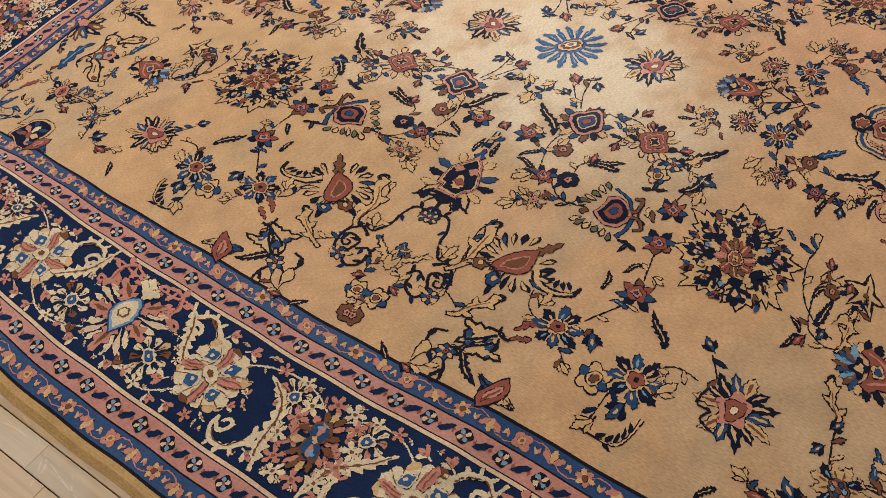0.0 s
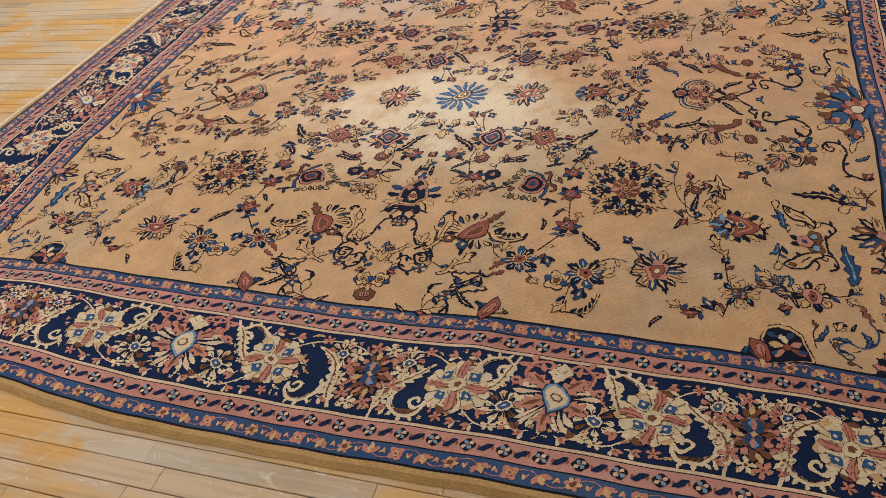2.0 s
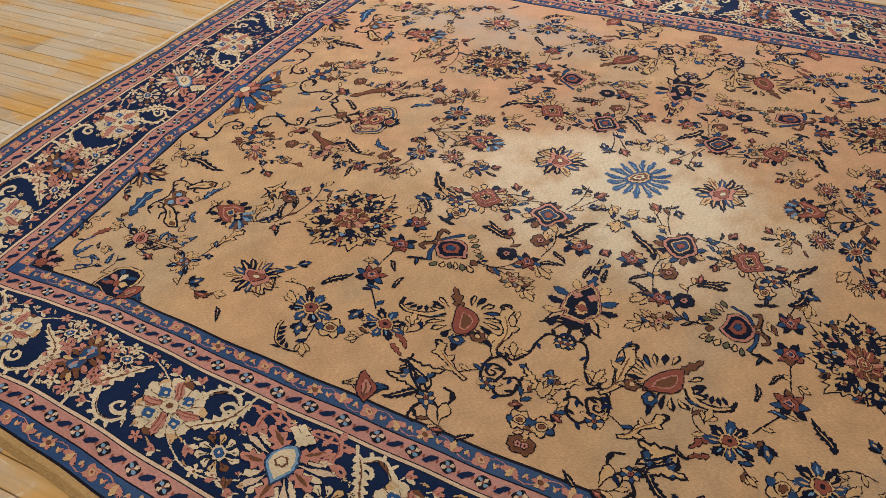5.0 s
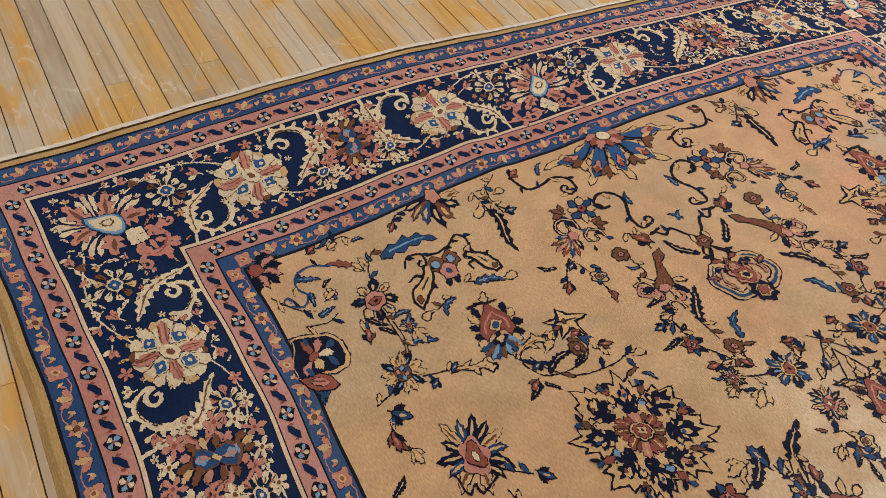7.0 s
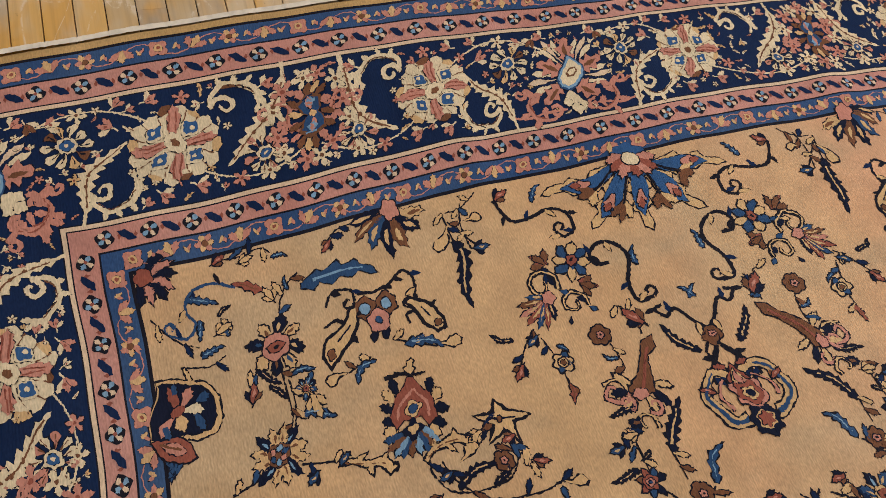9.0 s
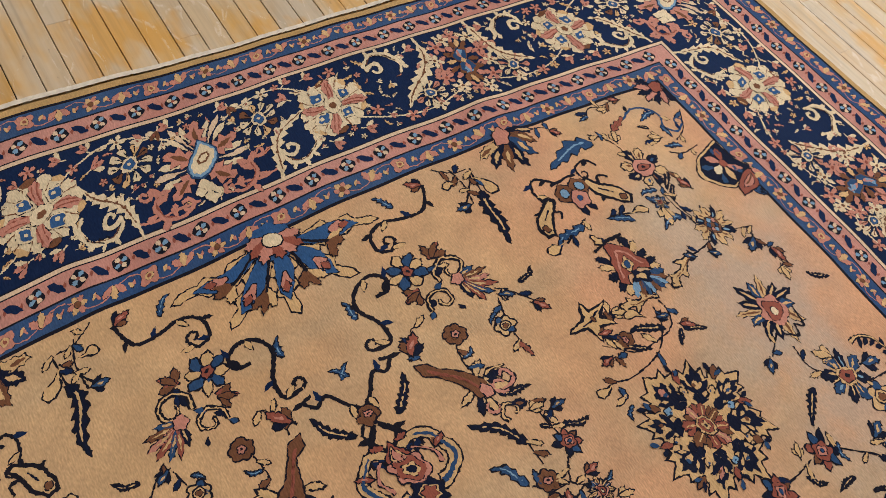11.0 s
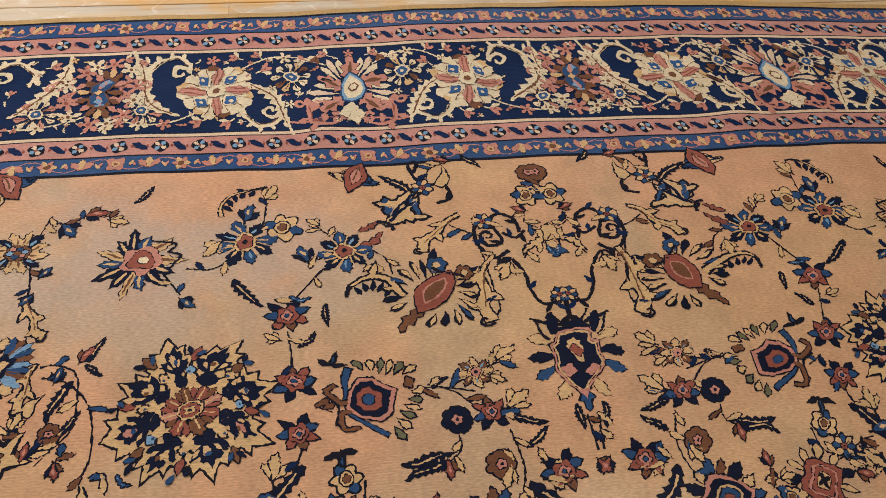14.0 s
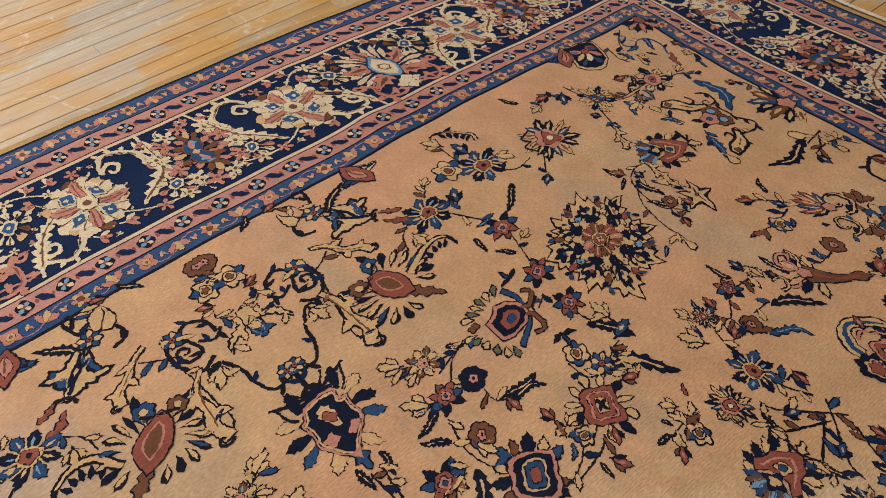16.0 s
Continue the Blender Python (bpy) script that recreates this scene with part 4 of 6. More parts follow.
KINDS = {
    "rosette": (rosette, "large_rosette"), "urn": (urn, "urn_palmette"), "aster": (aster, "aster"), "daisy": (daisy, "daisy"), "flower_blue": (flower_blue, "blue_flower"),
    "daisy_tan": (lambda: daisy("tan", "brown", "pink"), "daisy"), "ring": (ring, "round_flower"), "ring_navy": (lambda: ring("navy", "pink"), "round_flower"), "ring_f": (ring_f, "ring_flower"),
    "bud_red": (bud, "flower_bud"), "bud_blue": (lambda: bud("blue"), "flower_bud"), "bud_tan": (lambda: bud("tan"), "flower_bud"), "tulip": (tulip, "tulip"), "redbud": (redbud, "red_blossom"),
    "leaf_dark": (leaf, "feathered_leaf"), "leaf_blue": (lambda: leaf("blue", 4, 0.3, 0.12, 0.6, "sky"), "feathered_leaf"), "leaf_tan": (lambda: leaf("tan", 4, 0.3, 0.1, 1.0, ""), "feathered_leaf"), "flame_red": (lambda: leaf("red", 3, 0.36, 0.05, 0.6, "brown"), "red_leaf"),
    "oleaf": (oleaf, "outlined_leaf"), "bird": (bird, "forked_leaf"), "pair": (pair, "twin_blossom"), "fan": (fan, "fan_palmette"), "sidepalm": (sidepalm, "edge_palmette"), "medal": (medal, "half_medallion"), "crescent": (crescent, "crescent_leaf"),
    "redfeather": (redfeather, "feathered_palmette"), "drop": (drop, "heart_palmette"), "leafy": (leafy, "leafy_palmette"), "axpalm": (axpalm, "winged_palmette"), "darkpalm": (darkpalm, "dark_palmette"), "sunburst": (sunburst, "sunburst_flower"), "lotus": (lotus, "lotus"),
}


PLACED, DRAWN = [], []


def put(kind, u, v, angle, size, quarters=((1, 1), (1, -1), (-1, 1), (-1, -1))):
    """A motif of the field, mirrored into the other quarters; its navy is dyed almost black."""
    make, name = KINDS[kind]
    PLACED.append((kind, np.array((u, v)), size))
    for sx, sy in quarters:
        wob = rng.uniform(-3, 3)

        def place(p, sx=sx, sy=sy, wob=wob):
            return turned(p, angle + wob, u, v, size) * (sx, sy)

        stamp(name, [(p, "ink" if c == "navy" else c, lay, lined) for p, c, lay, lined in make()], place, field, size)


def vine(points, width=0.0034, taper=None, colour="dark", name="vine", quarters=((1, 1), (1, -1), (-1, 1), (-1, -1)), leaves=0):
    line = smooth(points, 6)
    DRAWN.append(line)
    barbs = []
    if width > 0.0055 and not leaves:
        # a heavy vine ends in a curl and carries thorn-like leaflets
        step = np.diff(line, axis=0)
        turn = step[:-1, 0] * step[1:, 1] - step[:-1, 1] * step[1:, 0]
        run = np.hypot(*step.T).sum()
        if run > 0.10:
            side, r = (1 if turn[-8:].sum() >= 0 else -1), 0.017
            heading = math.atan2(step[-1][1], step[-1][0])
            at, tip = np.array(line[-1]), [np.array(line[-1])]
            for i in range(9):
                heading += side * 0.62
                r *= 0.90
                at = at + 0.58 * r * np.array((math.cos(heading), math.sin(heading)))
                tip.append(at)
            barbs.append((strip(tip, width * 0.85, width * 0.5), colour, -0.4, 0))
        for i in range(max(2, int(run / 0.045))):
            k = int((i + 0.6) / max(2, int(run / 0.045)) * (len(line) - 2))
            way = math.degrees(math.atan2(step[k][1], step[k][0])) + (48 if i % 2 else -52)
            barbs.append((turned(pointed(0.026, 0.011), way, *line[k]), ("dark", "navy", "tan")[i % 3], -0.2, 0.5 if i % 3 == 2 else 0))
    for sx, sy in quarters:
        shapes = [(strip(points, width, taper), colour, -0.4, 0)] + barbs
        for i in range(leaves):
            k = int((i + rng.uniform(0.3, 0.7)) / leaves * (len(line) - 2))
            (x, y), d = line[k], line[k + 1] - line[k]
            a = math.degrees(math.atan2(d[1], d[0])) + rng.choice((-1, 1)) * rng.uniform(35, 70)
            what = rng.choice(("navy", "tan", "tan", "blue", "brown"))
            shapes.append((turned(frond(rng.uniform(0.020, 0.034), rng.uniform(0.009, 0.013)), a, x, y), what, 0, 0.7))
        stamp(name, shapes, lambda p, sx=sx, sy=sy: p * (sx, sy), field, 1.0, 0.0030)



def scroll():
    out = [(turned(curl(1.0, 1.15, 0.34, 0.22, 0.6), 0), "dark", 0, 0.1), (turned(curl(1.0, 1.15, 0.10, 0.06, 0.6), 0), "tan", 1, 0)]
    return out + [(turned(petal(0.8, 0.4), 200, 0.7, 0.8), "navy", 0, 0.2), (turned(petal(0.6, 0.3), 20, 0.9, 0.5), "blue", 0, 0.3), (turned(petal(0.5, 0.3), -60, 0.4, -0.9), "navy", 0, 0.2)]


KINDS.update({"cflower": (cflower, "corner_flower"), "cornerfan": (cornerfan, "corner_fan"), "hookleaf": (hookleaf, "curled_pod"), "dropleaf": (dropleaf, "outlined_drop"), "star": (star, "forked_leaf"), "trefoil": (trefoil, "trefoil_leaf"), "spraypetals": (spraypetals, "spray_petals"), "flamebody": (flamebody, "long_pod"), "halfscroll": (halfscroll, "half_scroll"), "curlbud": (curlbud, "curled_bud"), "leafarc": (leafarc, "arched_leaf"), "forked": (forked, "small_forked_leaf"), "medrose": (medrose, "square_rose"), "sqpalm": (sqpalm, "square_palmette")})
KINDS["scroll"] = (scroll, "scroll")
BOTH_X, BOTH_Y, ONCE = ((1, 1), (-1, 1)), ((1, 1), (1, -1)), ((1, 1),)

# on the two axes
put("sunburst", 0.0, 0.0, 10, 0.098, ONCE)
put("axpalm", 0.905, 0.0, 180, 0.066, BOTH_X)
put("urn", 0.516, 0.0, 180, 0.080, BOTH_X)
put("leafy", 0.255, 0.0, 180, 0.088, BOTH_X)
put("lotus", 1.463, 0.0, 180, 0.188, BOTH_X)
put("darkpalm", 0.0, 0.574, 90, 0.084, BOTH_Y)
# the quarter's flowers and leaves
put("rosette", 0.687, 0.513, 118, 0.135)
put("cflower", 1.257, 0.869, -17, 0.062)
put("aster", 1.053, 0.907, -20, 0.059)
put("medal", 1.190, 1.101, -103, 0.100)
put("fan", 1.475, 0.581, 171, 0.106)
put("urn", 1.054, 0.627, 165, 0.098)
put("star", 0.986, 0.462, -30, 0.054)
put("leafy", 0.816, 0.861, -29, 0.091)
put("redfeather", 0.244, 0.764, -57, 0.116)
put("drop", 0.381, 0.519, 159, 0.100)
put("leafy", 0.699, 0.247, -43, 0.027)
put("medrose", 0.378, 0.269, 105, 0.055)
put("leafy", 0.561, 0.115, 28, 0.043)
put("sqpalm", 0.189, 0.267, 100, 0.062)
put("cornerfan", 1.465, 1.102, -121, 0.065)
put("leaf_blue", 1.394, 1.031, -104, 0.059)
put("leaf_blue", 1.351, 1.017, 177, 0.044)
put("bud_red", 1.465, 0.957, -62, 0.022)
put("bud_tan", 1.451, 0.903, -76, 0.021)
put("leaf_blue", 1.444, 0.845, -100, 0.032)
put("flame_red", 1.384, 0.875, 63, 0.061)
put("bud_tan", 1.360, 0.862, 26, 0.025)
put("leaf_blue", 1.367, 0.825, 1, 0.027)
put("leaf_blue", 1.365, 0.793, -99, 0.157)
put("bud_red", 1.173, 0.937, -18, 0.027)
put("leaf_dark", 1.219, 0.921, -130, 0.056)
put("daisy", 1.157, 0.829, -20, 0.023)
put("leaf_blue", 1.193, 0.849, -91, 0.046)
put("leaf_blue", 1.106, 0.851, -102, 0.071)
put("sidepalm", 1.120, 1.107, -120, 0.075)
put("leaf_blue", 1.273, 1.023, -72, 0.051)
put("bud_tan", 1.321, 0.975, -65, 0.025)
put("leaf_dark", 1.353, 0.975, -59, 0.027)
put("oleaf", 1.002, 0.788, -115, 0.106)
put("bud_blue", 0.994, 0.845, 126, 0.021)
put("bud_red", 1.438, 0.721, 133, 0.021)
put("hookleaf", 1.285, 0.698, 147, 0.120)
put("hookleaf", 1.272, 0.575, -142, 0.100)
put("pair", 1.256, 0.648, -3, 0.055)
put("leaf_blue", 1.183, 0.604, -109, 0.084)
put("leaf_blue", 1.138, 0.727, -60, 0.061)
put("dropleaf", 1.163, 0.538, -91, 0.051)
put("dropleaf", 1.162, 0.738, 96, 0.047)
put("leaf_dark", 1.371, 0.454, -175, 0.151)
put("dropleaf", 1.407, 0.456, 149, 0.065)
put("bud_blue", 1.342, 0.399, -91, 0.024)
put("bud_tan", 0.973, 0.518, 112, 0.023)
put("oleaf", 0.959, 0.632, -85, 0.096)
put("leaf_dark", 0.894, 0.588, -71, 0.081)
put("ring", 0.914, 0.490, -31, 0.020)
put("bud_red", 0.897, 0.430, -106, 0.021)
put("bud_blue", 0.920, 0.597, 106, 0.021)
put("ring", 1.034, 0.002, -30, 0.018)
put("leaf_blue", 1.415, 0.254, -36, 0.049)
put("leaf_blue", 1.215, 0.074, -9, 0.046)
put("bud_red", 1.441, 0.331, -59, 0.027)
put("leaf_dark", 1.005, 0.040, 37, 0.082)
put("bud_red", 0.924, 0.065, 56, 0.021)
put("leaf_blue", 1.119, 0.006, -46, 0.034)
put("flower_blue", 1.262, 0.208, 29, 0.043)
put("flame_red", 1.266, 0.260, 54, 0.044)
put("flame_red", 1.215, 0.208, -122, 0.042)
put("trefoil", 1.273, 0.271, 41, 0.032)
put("trefoil", 1.205, 0.199, -113, 0.027)
put("scroll", 1.225, 0.289, -148, 0.038)
put("scroll", 1.171, 0.236, -148, 0.031)
put("spraypetals", 1.195, 0.284, 126, 0.079)
put("bud_blue", 1.122, 0.343, 122, 0.021)
put("leaf_dark", 1.129, 0.390, 60, 0.042)
put("bud_red", 1.070, 0.390, 142, 0.025)
put("leaf_blue", 1.096, 0.305, -134, 0.027)
put("ring_f", 1.061, 0.305, 35, 0.022)
put("flame_red", 1.016, 0.309, 174, 0.037)
put("flamebody", 1.056, 0.127, 145, 0.126)
put("bud_red", 1.104, 0.127, 38, 0.036)
put("ring", 1.093, 0.213, 33, 0.023)
put("leaf_blue", 1.038, 0.199, 59, 0.029)
put("halfscroll", 0.967, 0.204, 73, 0.050)
put("curlbud", 0.912, 0.209, 118, 0.031)
put("leaf_dark", 0.943, 0.212, 98, 0.053)
put("dropleaf", 1.410, 0.417, -91, 0.038)
put("leaf_dark", 1.185, 0.900, -139, 0.044)
put("leaf_blue", 1.183, 0.807, 117, 0.046)
put("bud_tan", 1.129, 0.819, -164, 0.036)
put("bud_blue", 1.005, 0.787, -55, 0.021)
put("bud_blue", 0.718, 0.752, -137, 0.025)
put("bud_blue", 0.976, 0.970, -128, 0.036)
put("bud_red", 0.933, 1.003, 175, 0.032)
put("leaf_dark", 0.852, 1.029, 121, 0.053)
put("bud_tan", 0.884, 0.979, -164, 0.027)
put("bud_red", 0.881, 0.634, 120, 0.025)
put("leaf_dark", 0.874, 0.632, 114, 0.046)
put("leaf_dark", 0.874, 0.617, -140, 0.035)
put("dropleaf", 0.933, 0.568, -51, 0.049)
put("dropleaf", 0.851, 0.400, -102, 0.041)
put("leaf_dark", 0.904, 0.484, 126, 0.050)
put("bud_red", 0.950, 0.459, 104, 0.021)
put("daisy", 0.617, 0.904, 75, 0.065)
put("daisy", 0.419, 0.873, 79, 0.058)
put("bud_blue", 0.617, 0.981, 102, 0.036)
put("ring_f", 0.542, 0.948, 77, 0.039)
put("leafarc", 0.584, 1.067, -37, 0.120)
put("bud_tan", 0.578, 1.044, 121, 0.033)
put("bud_blue", 0.496, 0.864, 68, 0.033)
put("flame_red", 0.381, 0.885, 135, 0.057)
put("bud_tan", 0.474, 0.956, 36, 0.021)
put("bud_tan", 0.359, 0.828, -80, 0.031)
put("crescent", 0.412, 0.750, 173, 0.115)
put("redbud", 0.525, 0.715, -103, 0.041)
put("leaf_blue", 0.519, 0.756, -179, 0.039)
put("leaf_dark", 0.453, 0.733, -98, 0.046)
put("bud_tan", 0.547, 0.656, 22, 0.021)
put("leaf_dark", 0.501, 0.635, 129, 0.044)
put("redbud", 0.508, 0.555, 77, 0.037)
put("redbud", 0.507, 0.459, -104, 0.034)
put("sidepalm", 0.384, 1.095, -71, 0.075)
put("bird", 0.329, 0.952, 137, 0.107)
put("forked", 0.450, 0.589, 117, 0.041)
put("forked", 0.438, 0.422, -96, 0.046)
put("daisy_tan", 0.189, 0.563, 84, 0.034)
put("bud_tan", 0.140, 0.597, 144, 0.031)
put("bud_tan", 0.157, 0.551, -152, 0.021)
put("ring_navy", 0.236, 0.470, 83, 0.028)
put("redbud", 0.175, 0.476, 84, 0.032)
put("bud_tan", 0.131, 0.497, 142, 0.036)
put("leaf_dark", 0.144, 0.471, -159, 0.059)
put("leaf_dark", 0.267, 0.391, -20, 0.068)
put("bud_red", 0.261, 0.387, -88, 0.024)
put("flower_blue", 0.451, 0.321, 77, 0.023)
put("leaf_dark", 0.494, 0.291, 95, 0.035)
put("redbud", 0.803, 0.253, 66, 0.026)
put("leaf_dark", 0.833, 0.266, 100, 0.051)
put("bud_blue", 0.874, 0.278, 90, 0.021)
put("leaf_dark", 0.855, 0.231, 120, 0.023)
put("bud_tan", 0.891, 0.243, 91, 0.021)
put("ring", 0.761, 0.179, 66, 0.022)
put("leaf_dark", 0.840, 0.190, -36, 0.105)
put("bud_tan", 0.673, 0.274, 107, 0.021)
put("bud_red", 0.739, 0.252, 80, 0.021)
put("leaf_blue", 0.797, 0.405, -143, 0.029)
put("bird", 0.266, 1.036, -58, 0.101)
put("leaf_dark", 0.269, 1.029, 40, 0.091)
put("flower_blue", 0.244, 1.048, 67, 0.023)
put("flower_blue", 0.130, 0.938, 71, 0.021)
put("flower_blue", 0.008, 0.729, 74, 0.018)
put("oleaf", 0.127, 0.843, -84, 0.171)
put("oleaf", 0.183, 0.958, -51, 0.125)
put("dropleaf", 0.152, 0.817, -59, 0.038)
put("bud_tan", 0.100, 0.810, -70, 0.034)
put("dropleaf", 0.190, 1.107, -84, 0.064)
put("bud_red", 0.184, 1.124, 21, 0.021)
put("leaf_dark", 0.143, 1.136, -134, 0.048)
put("ring_f", 0.026, 1.006, 72, 0.031)
put("ring", 0.008, 1.074, 72, 0.027)
put("bud_red", 0.044, 0.965, 27, 0.021)
put("bud_tan", 0.010, 0.887, 106, 0.034)
put("leaf_tan", 0.017, 0.881, -39, 0.057)
put("leaf_blue", 0.004, 0.828, 114, 0.039)
put("flame_red", 0.383, 0.930, 149, 0.045)
put("bud_tan", 0.674, 0.897, -50, 0.036)
put("leaf_dark", 0.630, 0.805, -131, 0.091)
put("bud_red", 0.291, 0.318, 94, 0.021)
put("bud_tan", 0.310, 0.287, 5, 0.021)
put("ring_f", 0.307, 0.253, 37, 0.019)
put("bud_red", 0.354, 0.221, -122, 0.021)
put("leaf_blue", 0.280, 0.257, -142, 0.030)
put("bud_red", 0.316, 0.186, -60, 0.024)
put("leaf_dark", 0.289, 0.203, -93, 0.024)
put("leaf_dark", 0.446, 0.313, -40, 0.146)
put("bud_red", 0.461, 0.270, -22, 0.024)
put("leaf_dark", 0.454, 0.319, 31, 0.023)
put("leaf_dark", 0.498, 0.395, -58, 0.095)
put("leaf_blue", 0.709, 0.266, 65, 0.021)
put("bud_tan", 0.639, 0.229, 127, 0.036)
put("daisy", 0.663, 0.126, 29, 0.048)
put("bud_red", 0.711, 0.187, 30, 0.021)
put("leaf_blue", 0.773, 0.148, -37, 0.072)
put("bud_red", 0.717, 0.071, -99, 0.021)
put("flame_red", 0.519, 0.175, 57, 0.022)
put("bud_tan", 0.477, 0.184, 133, 0.022)
put("leaf_dark", 0.439, 0.179, -69, 0.015)
put("ring_f", 0.468, 0.123, 29, 0.022)
put("leaf_dark", 0.398, 0.160, -14, 0.034)
put("bud_red", 0.416, 0.126, -136, 0.021)
put("bud_blue", 0.627, 0.044, -21, 0.021)
put("bud_tan", 0.574, 0.042, -88, 0.021)
put("leaf_tan", 0.548, 0.001, -15, 0.025)
put("leaf_dark", 0.583, 0.036, 83, 0.034)
put("bud_tan", 0.492, 0.296, -50, 0.032)
put("ring_f", 0.430, 0.369, -63, 0.027)
put("bud_blue", 0.538, 0.339, 9, 0.036)
put("bud_tan", 0.546, 0.388, 97, 0.034)
put("bud_blue", 0.148, 0.126, 58, 0.024)
put("leaf_dark", 0.112, 0.117, -34, 0.038)
put("bud_blue", 0.088, 0.183, -148, 0.021)
put("bud_tan", 0.030, 0.164, 132, 0.025)
put("bud_tan", 0.003, 0.232, 86, 0.033)
put("leaf_dark", 0.333, 0.393, 168, 0.080)
put("leaf_dark", 0.243, 0.558, -40, 0.030)
put("leaf_dark", 0.129, 0.344, -131, 0.121)
put("bud_tan", 0.090, 0.348, 180, 0.031)
put("ring", 0.175, 0.380, -68, 0.027)
put("leaf_dark", 0.127, 0.408, 142, 0.051)
put("bud_red", 0.005, 0.364, -126, 0.022)
put("leaf_dark", 0.024, 0.477, -96, 0.048)
put("redbud", 0.073, 0.362, -106, 0.036)
put("bud_red", 0.087, 0.128, -131, 0.029)
put("leaf_dark", 0.082, 0.193, -159, 0.027)
put("bud_tan", 0.164, 0.363, -65, 0.027)
# stems and scrolling vines
vine([(1.401, 0.929), (1.423, 0.975), (1.411, 1.019), (1.376, 1.036), (1.346, 1.021), (1.319, 1.044), (1.335, 1.080)], 0.0060, name="stem", colour="blue")
vine([(1.374, 1.107), (1.319, 1.066), (1.296, 1.022)], 0.0034, name="stem", leaves=2)
vine([(1.467, 0.950), (1.461, 0.900), (1.468, 0.865), (1.444, 0.836)], 0.0034, name="stem", leaves=3)
vine([(1.302, 0.855), (1.346, 0.846), (1.379, 0.823), (1.396, 0.798)], 0.0034, name="stem", leaves=3)
vine([(1.217, 0.869), (1.156, 0.868), (1.104, 0.870), (1.081, 0.891)], 0.0036, name="stem", leaves=3)
vine([(1.264, 1.066), (1.255, 1.009), (1.270, 0.973)], 0.0034, name="stem", leaves=2)
vine([(1.305, 0.963), (1.327, 0.950)], 0.0031, name="stem", leaves=2)
vine([(1.022, 0.867), (1.013, 0.827), (1.005, 0.780)], 0.0034, name="stem", leaves=2)
vine([(1.442, 0.724), (1.463, 0.697), (1.465, 0.655)], 0.0034, name="stem", leaves=2)
vine([(1.307, 0.754), (1.333, 0.735), (1.325, 0.696), (1.299, 0.691)], 0.0064, name="stem")
vine([(1.305, 0.622), (1.336, 0.577), (1.307, 0.555), (1.262, 0.565)], 0.0064, name="stem")
vine([(1.278, 0.680), (1.279, 0.617)], 0.0069, name="stem")
vine([(1.197, 0.625), (1.160, 0.539)], 0.0031, name="stem", leaves=2)
vine([(1.177, 0.681), (1.161, 0.735)], 0.0031, name="stem", leaves=2)
vine([(1.126, 0.669), (1.125, 0.603)], 0.0083, name="stem")
vine([(1.433, 0.462), (1.362, 0.449)], 0.0034, name="stem", leaves=2)
vine([(1.414, 0.454), (1.350, 0.403)], 0.0034, name="stem", leaves=2)
vine([(0.953, 0.623), (0.926, 0.625), (0.885, 0.593), (0.879, 0.500), (0.911, 0.461), (0.928, 0.439)], 0.0036, name="stem", leaves=3)
vine([(1.239, 0.131), (1.243, 0.158), (1.269, 0.164), (1.288, 0.137), (1.272, 0.100), (1.234, 0.086), (1.185, 0.109), (1.142, 0.107), (1.140, 0.072)], 0.0087, name="stem")
vine([(1.119, 0.068), (1.113, 0.085), (1.092, 0.068), (1.104, 0.047), (1.067, 0.021), (1.040, -0.004)], 0.0078, name="stem")
vine([(1.436, 0.343), (1.381, 0.314), (1.380, 0.263), (1.391, 0.221), (1.374, 0.185), (1.335, 0.179), (1.320, 0.205), (1.336, 0.221)], 0.0078, name="stem")
vine([(1.015, 0.002), (0.960, 0.039), (0.933, 0.047)], 0.0069, name="stem")
vine([(1.008, 0.003), (0.961, 0.031), (0.921, 0.026)], 0.0069, name="stem")
vine([(1.142, 0.337), (1.114, 0.365), (1.057, 0.402)], 0.0036, name="stem", leaves=2)
vine([(1.121, 0.329), (1.077, 0.316), (1.036, 0.310), (0.993, 0.313)], 0.0034, name="stem", leaves=3)
vine([(1.074, 0.132), (1.107, 0.134), (1.141, 0.149), (1.140, 0.169)], 0.0034, name="stem", leaves=3)
vine([(1.072, 0.201), (1.027, 0.194), (1.009, 0.201)], 0.0034, name="stem", leaves=2)
vine([(1.449, 0.417), (1.398, 0.425), (1.344, 0.416)], 0.0034, name="stem", leaves=2)
vine([(1.464, 0.380), (1.438, 0.418), (1.434, 0.454)], 0.0034, name="stem", leaves=2)
vine([(1.187, 0.859), (1.133, 0.857), (1.085, 0.869)], 0.0034, name="stem", leaves=2)
vine([(0.727, 0.769), (0.774, 0.834)], 0.0034, name="stem", leaves=2)
vine([(1.011, 1.006), (1.023, 0.948)], 0.0034, name="stem", leaves=2)
vine([(0.945, 0.602), (0.897, 0.582), (0.856, 0.530), (0.843, 0.449), (0.852, 0.402), (0.843, 0.369)], 0.0036, name="stem", leaves=3)
vine([(0.585, 0.935), (0.580, 0.995), (0.581, 1.057)], 0.0034, name="stem", leaves=2)
vine([(0.458, 0.832), (0.495, 0.774), (0.528, 0.727)], 0.0034, name="stem", leaves=2)
vine([(0.444, 0.917), (0.473, 0.951)], 0.0034, name="stem", leaves=2)
vine([(0.374, 0.882), (0.337, 0.854), (0.323, 0.810)], 0.0034, name="stem", leaves=2)
vine([(0.524, 0.673), (0.515, 0.607), (0.513, 0.579)], 0.0034, name="stem", leaves=2)
vine([(0.478, 0.509), (0.447, 0.494)], 0.0036, name="stem", leaves=2)
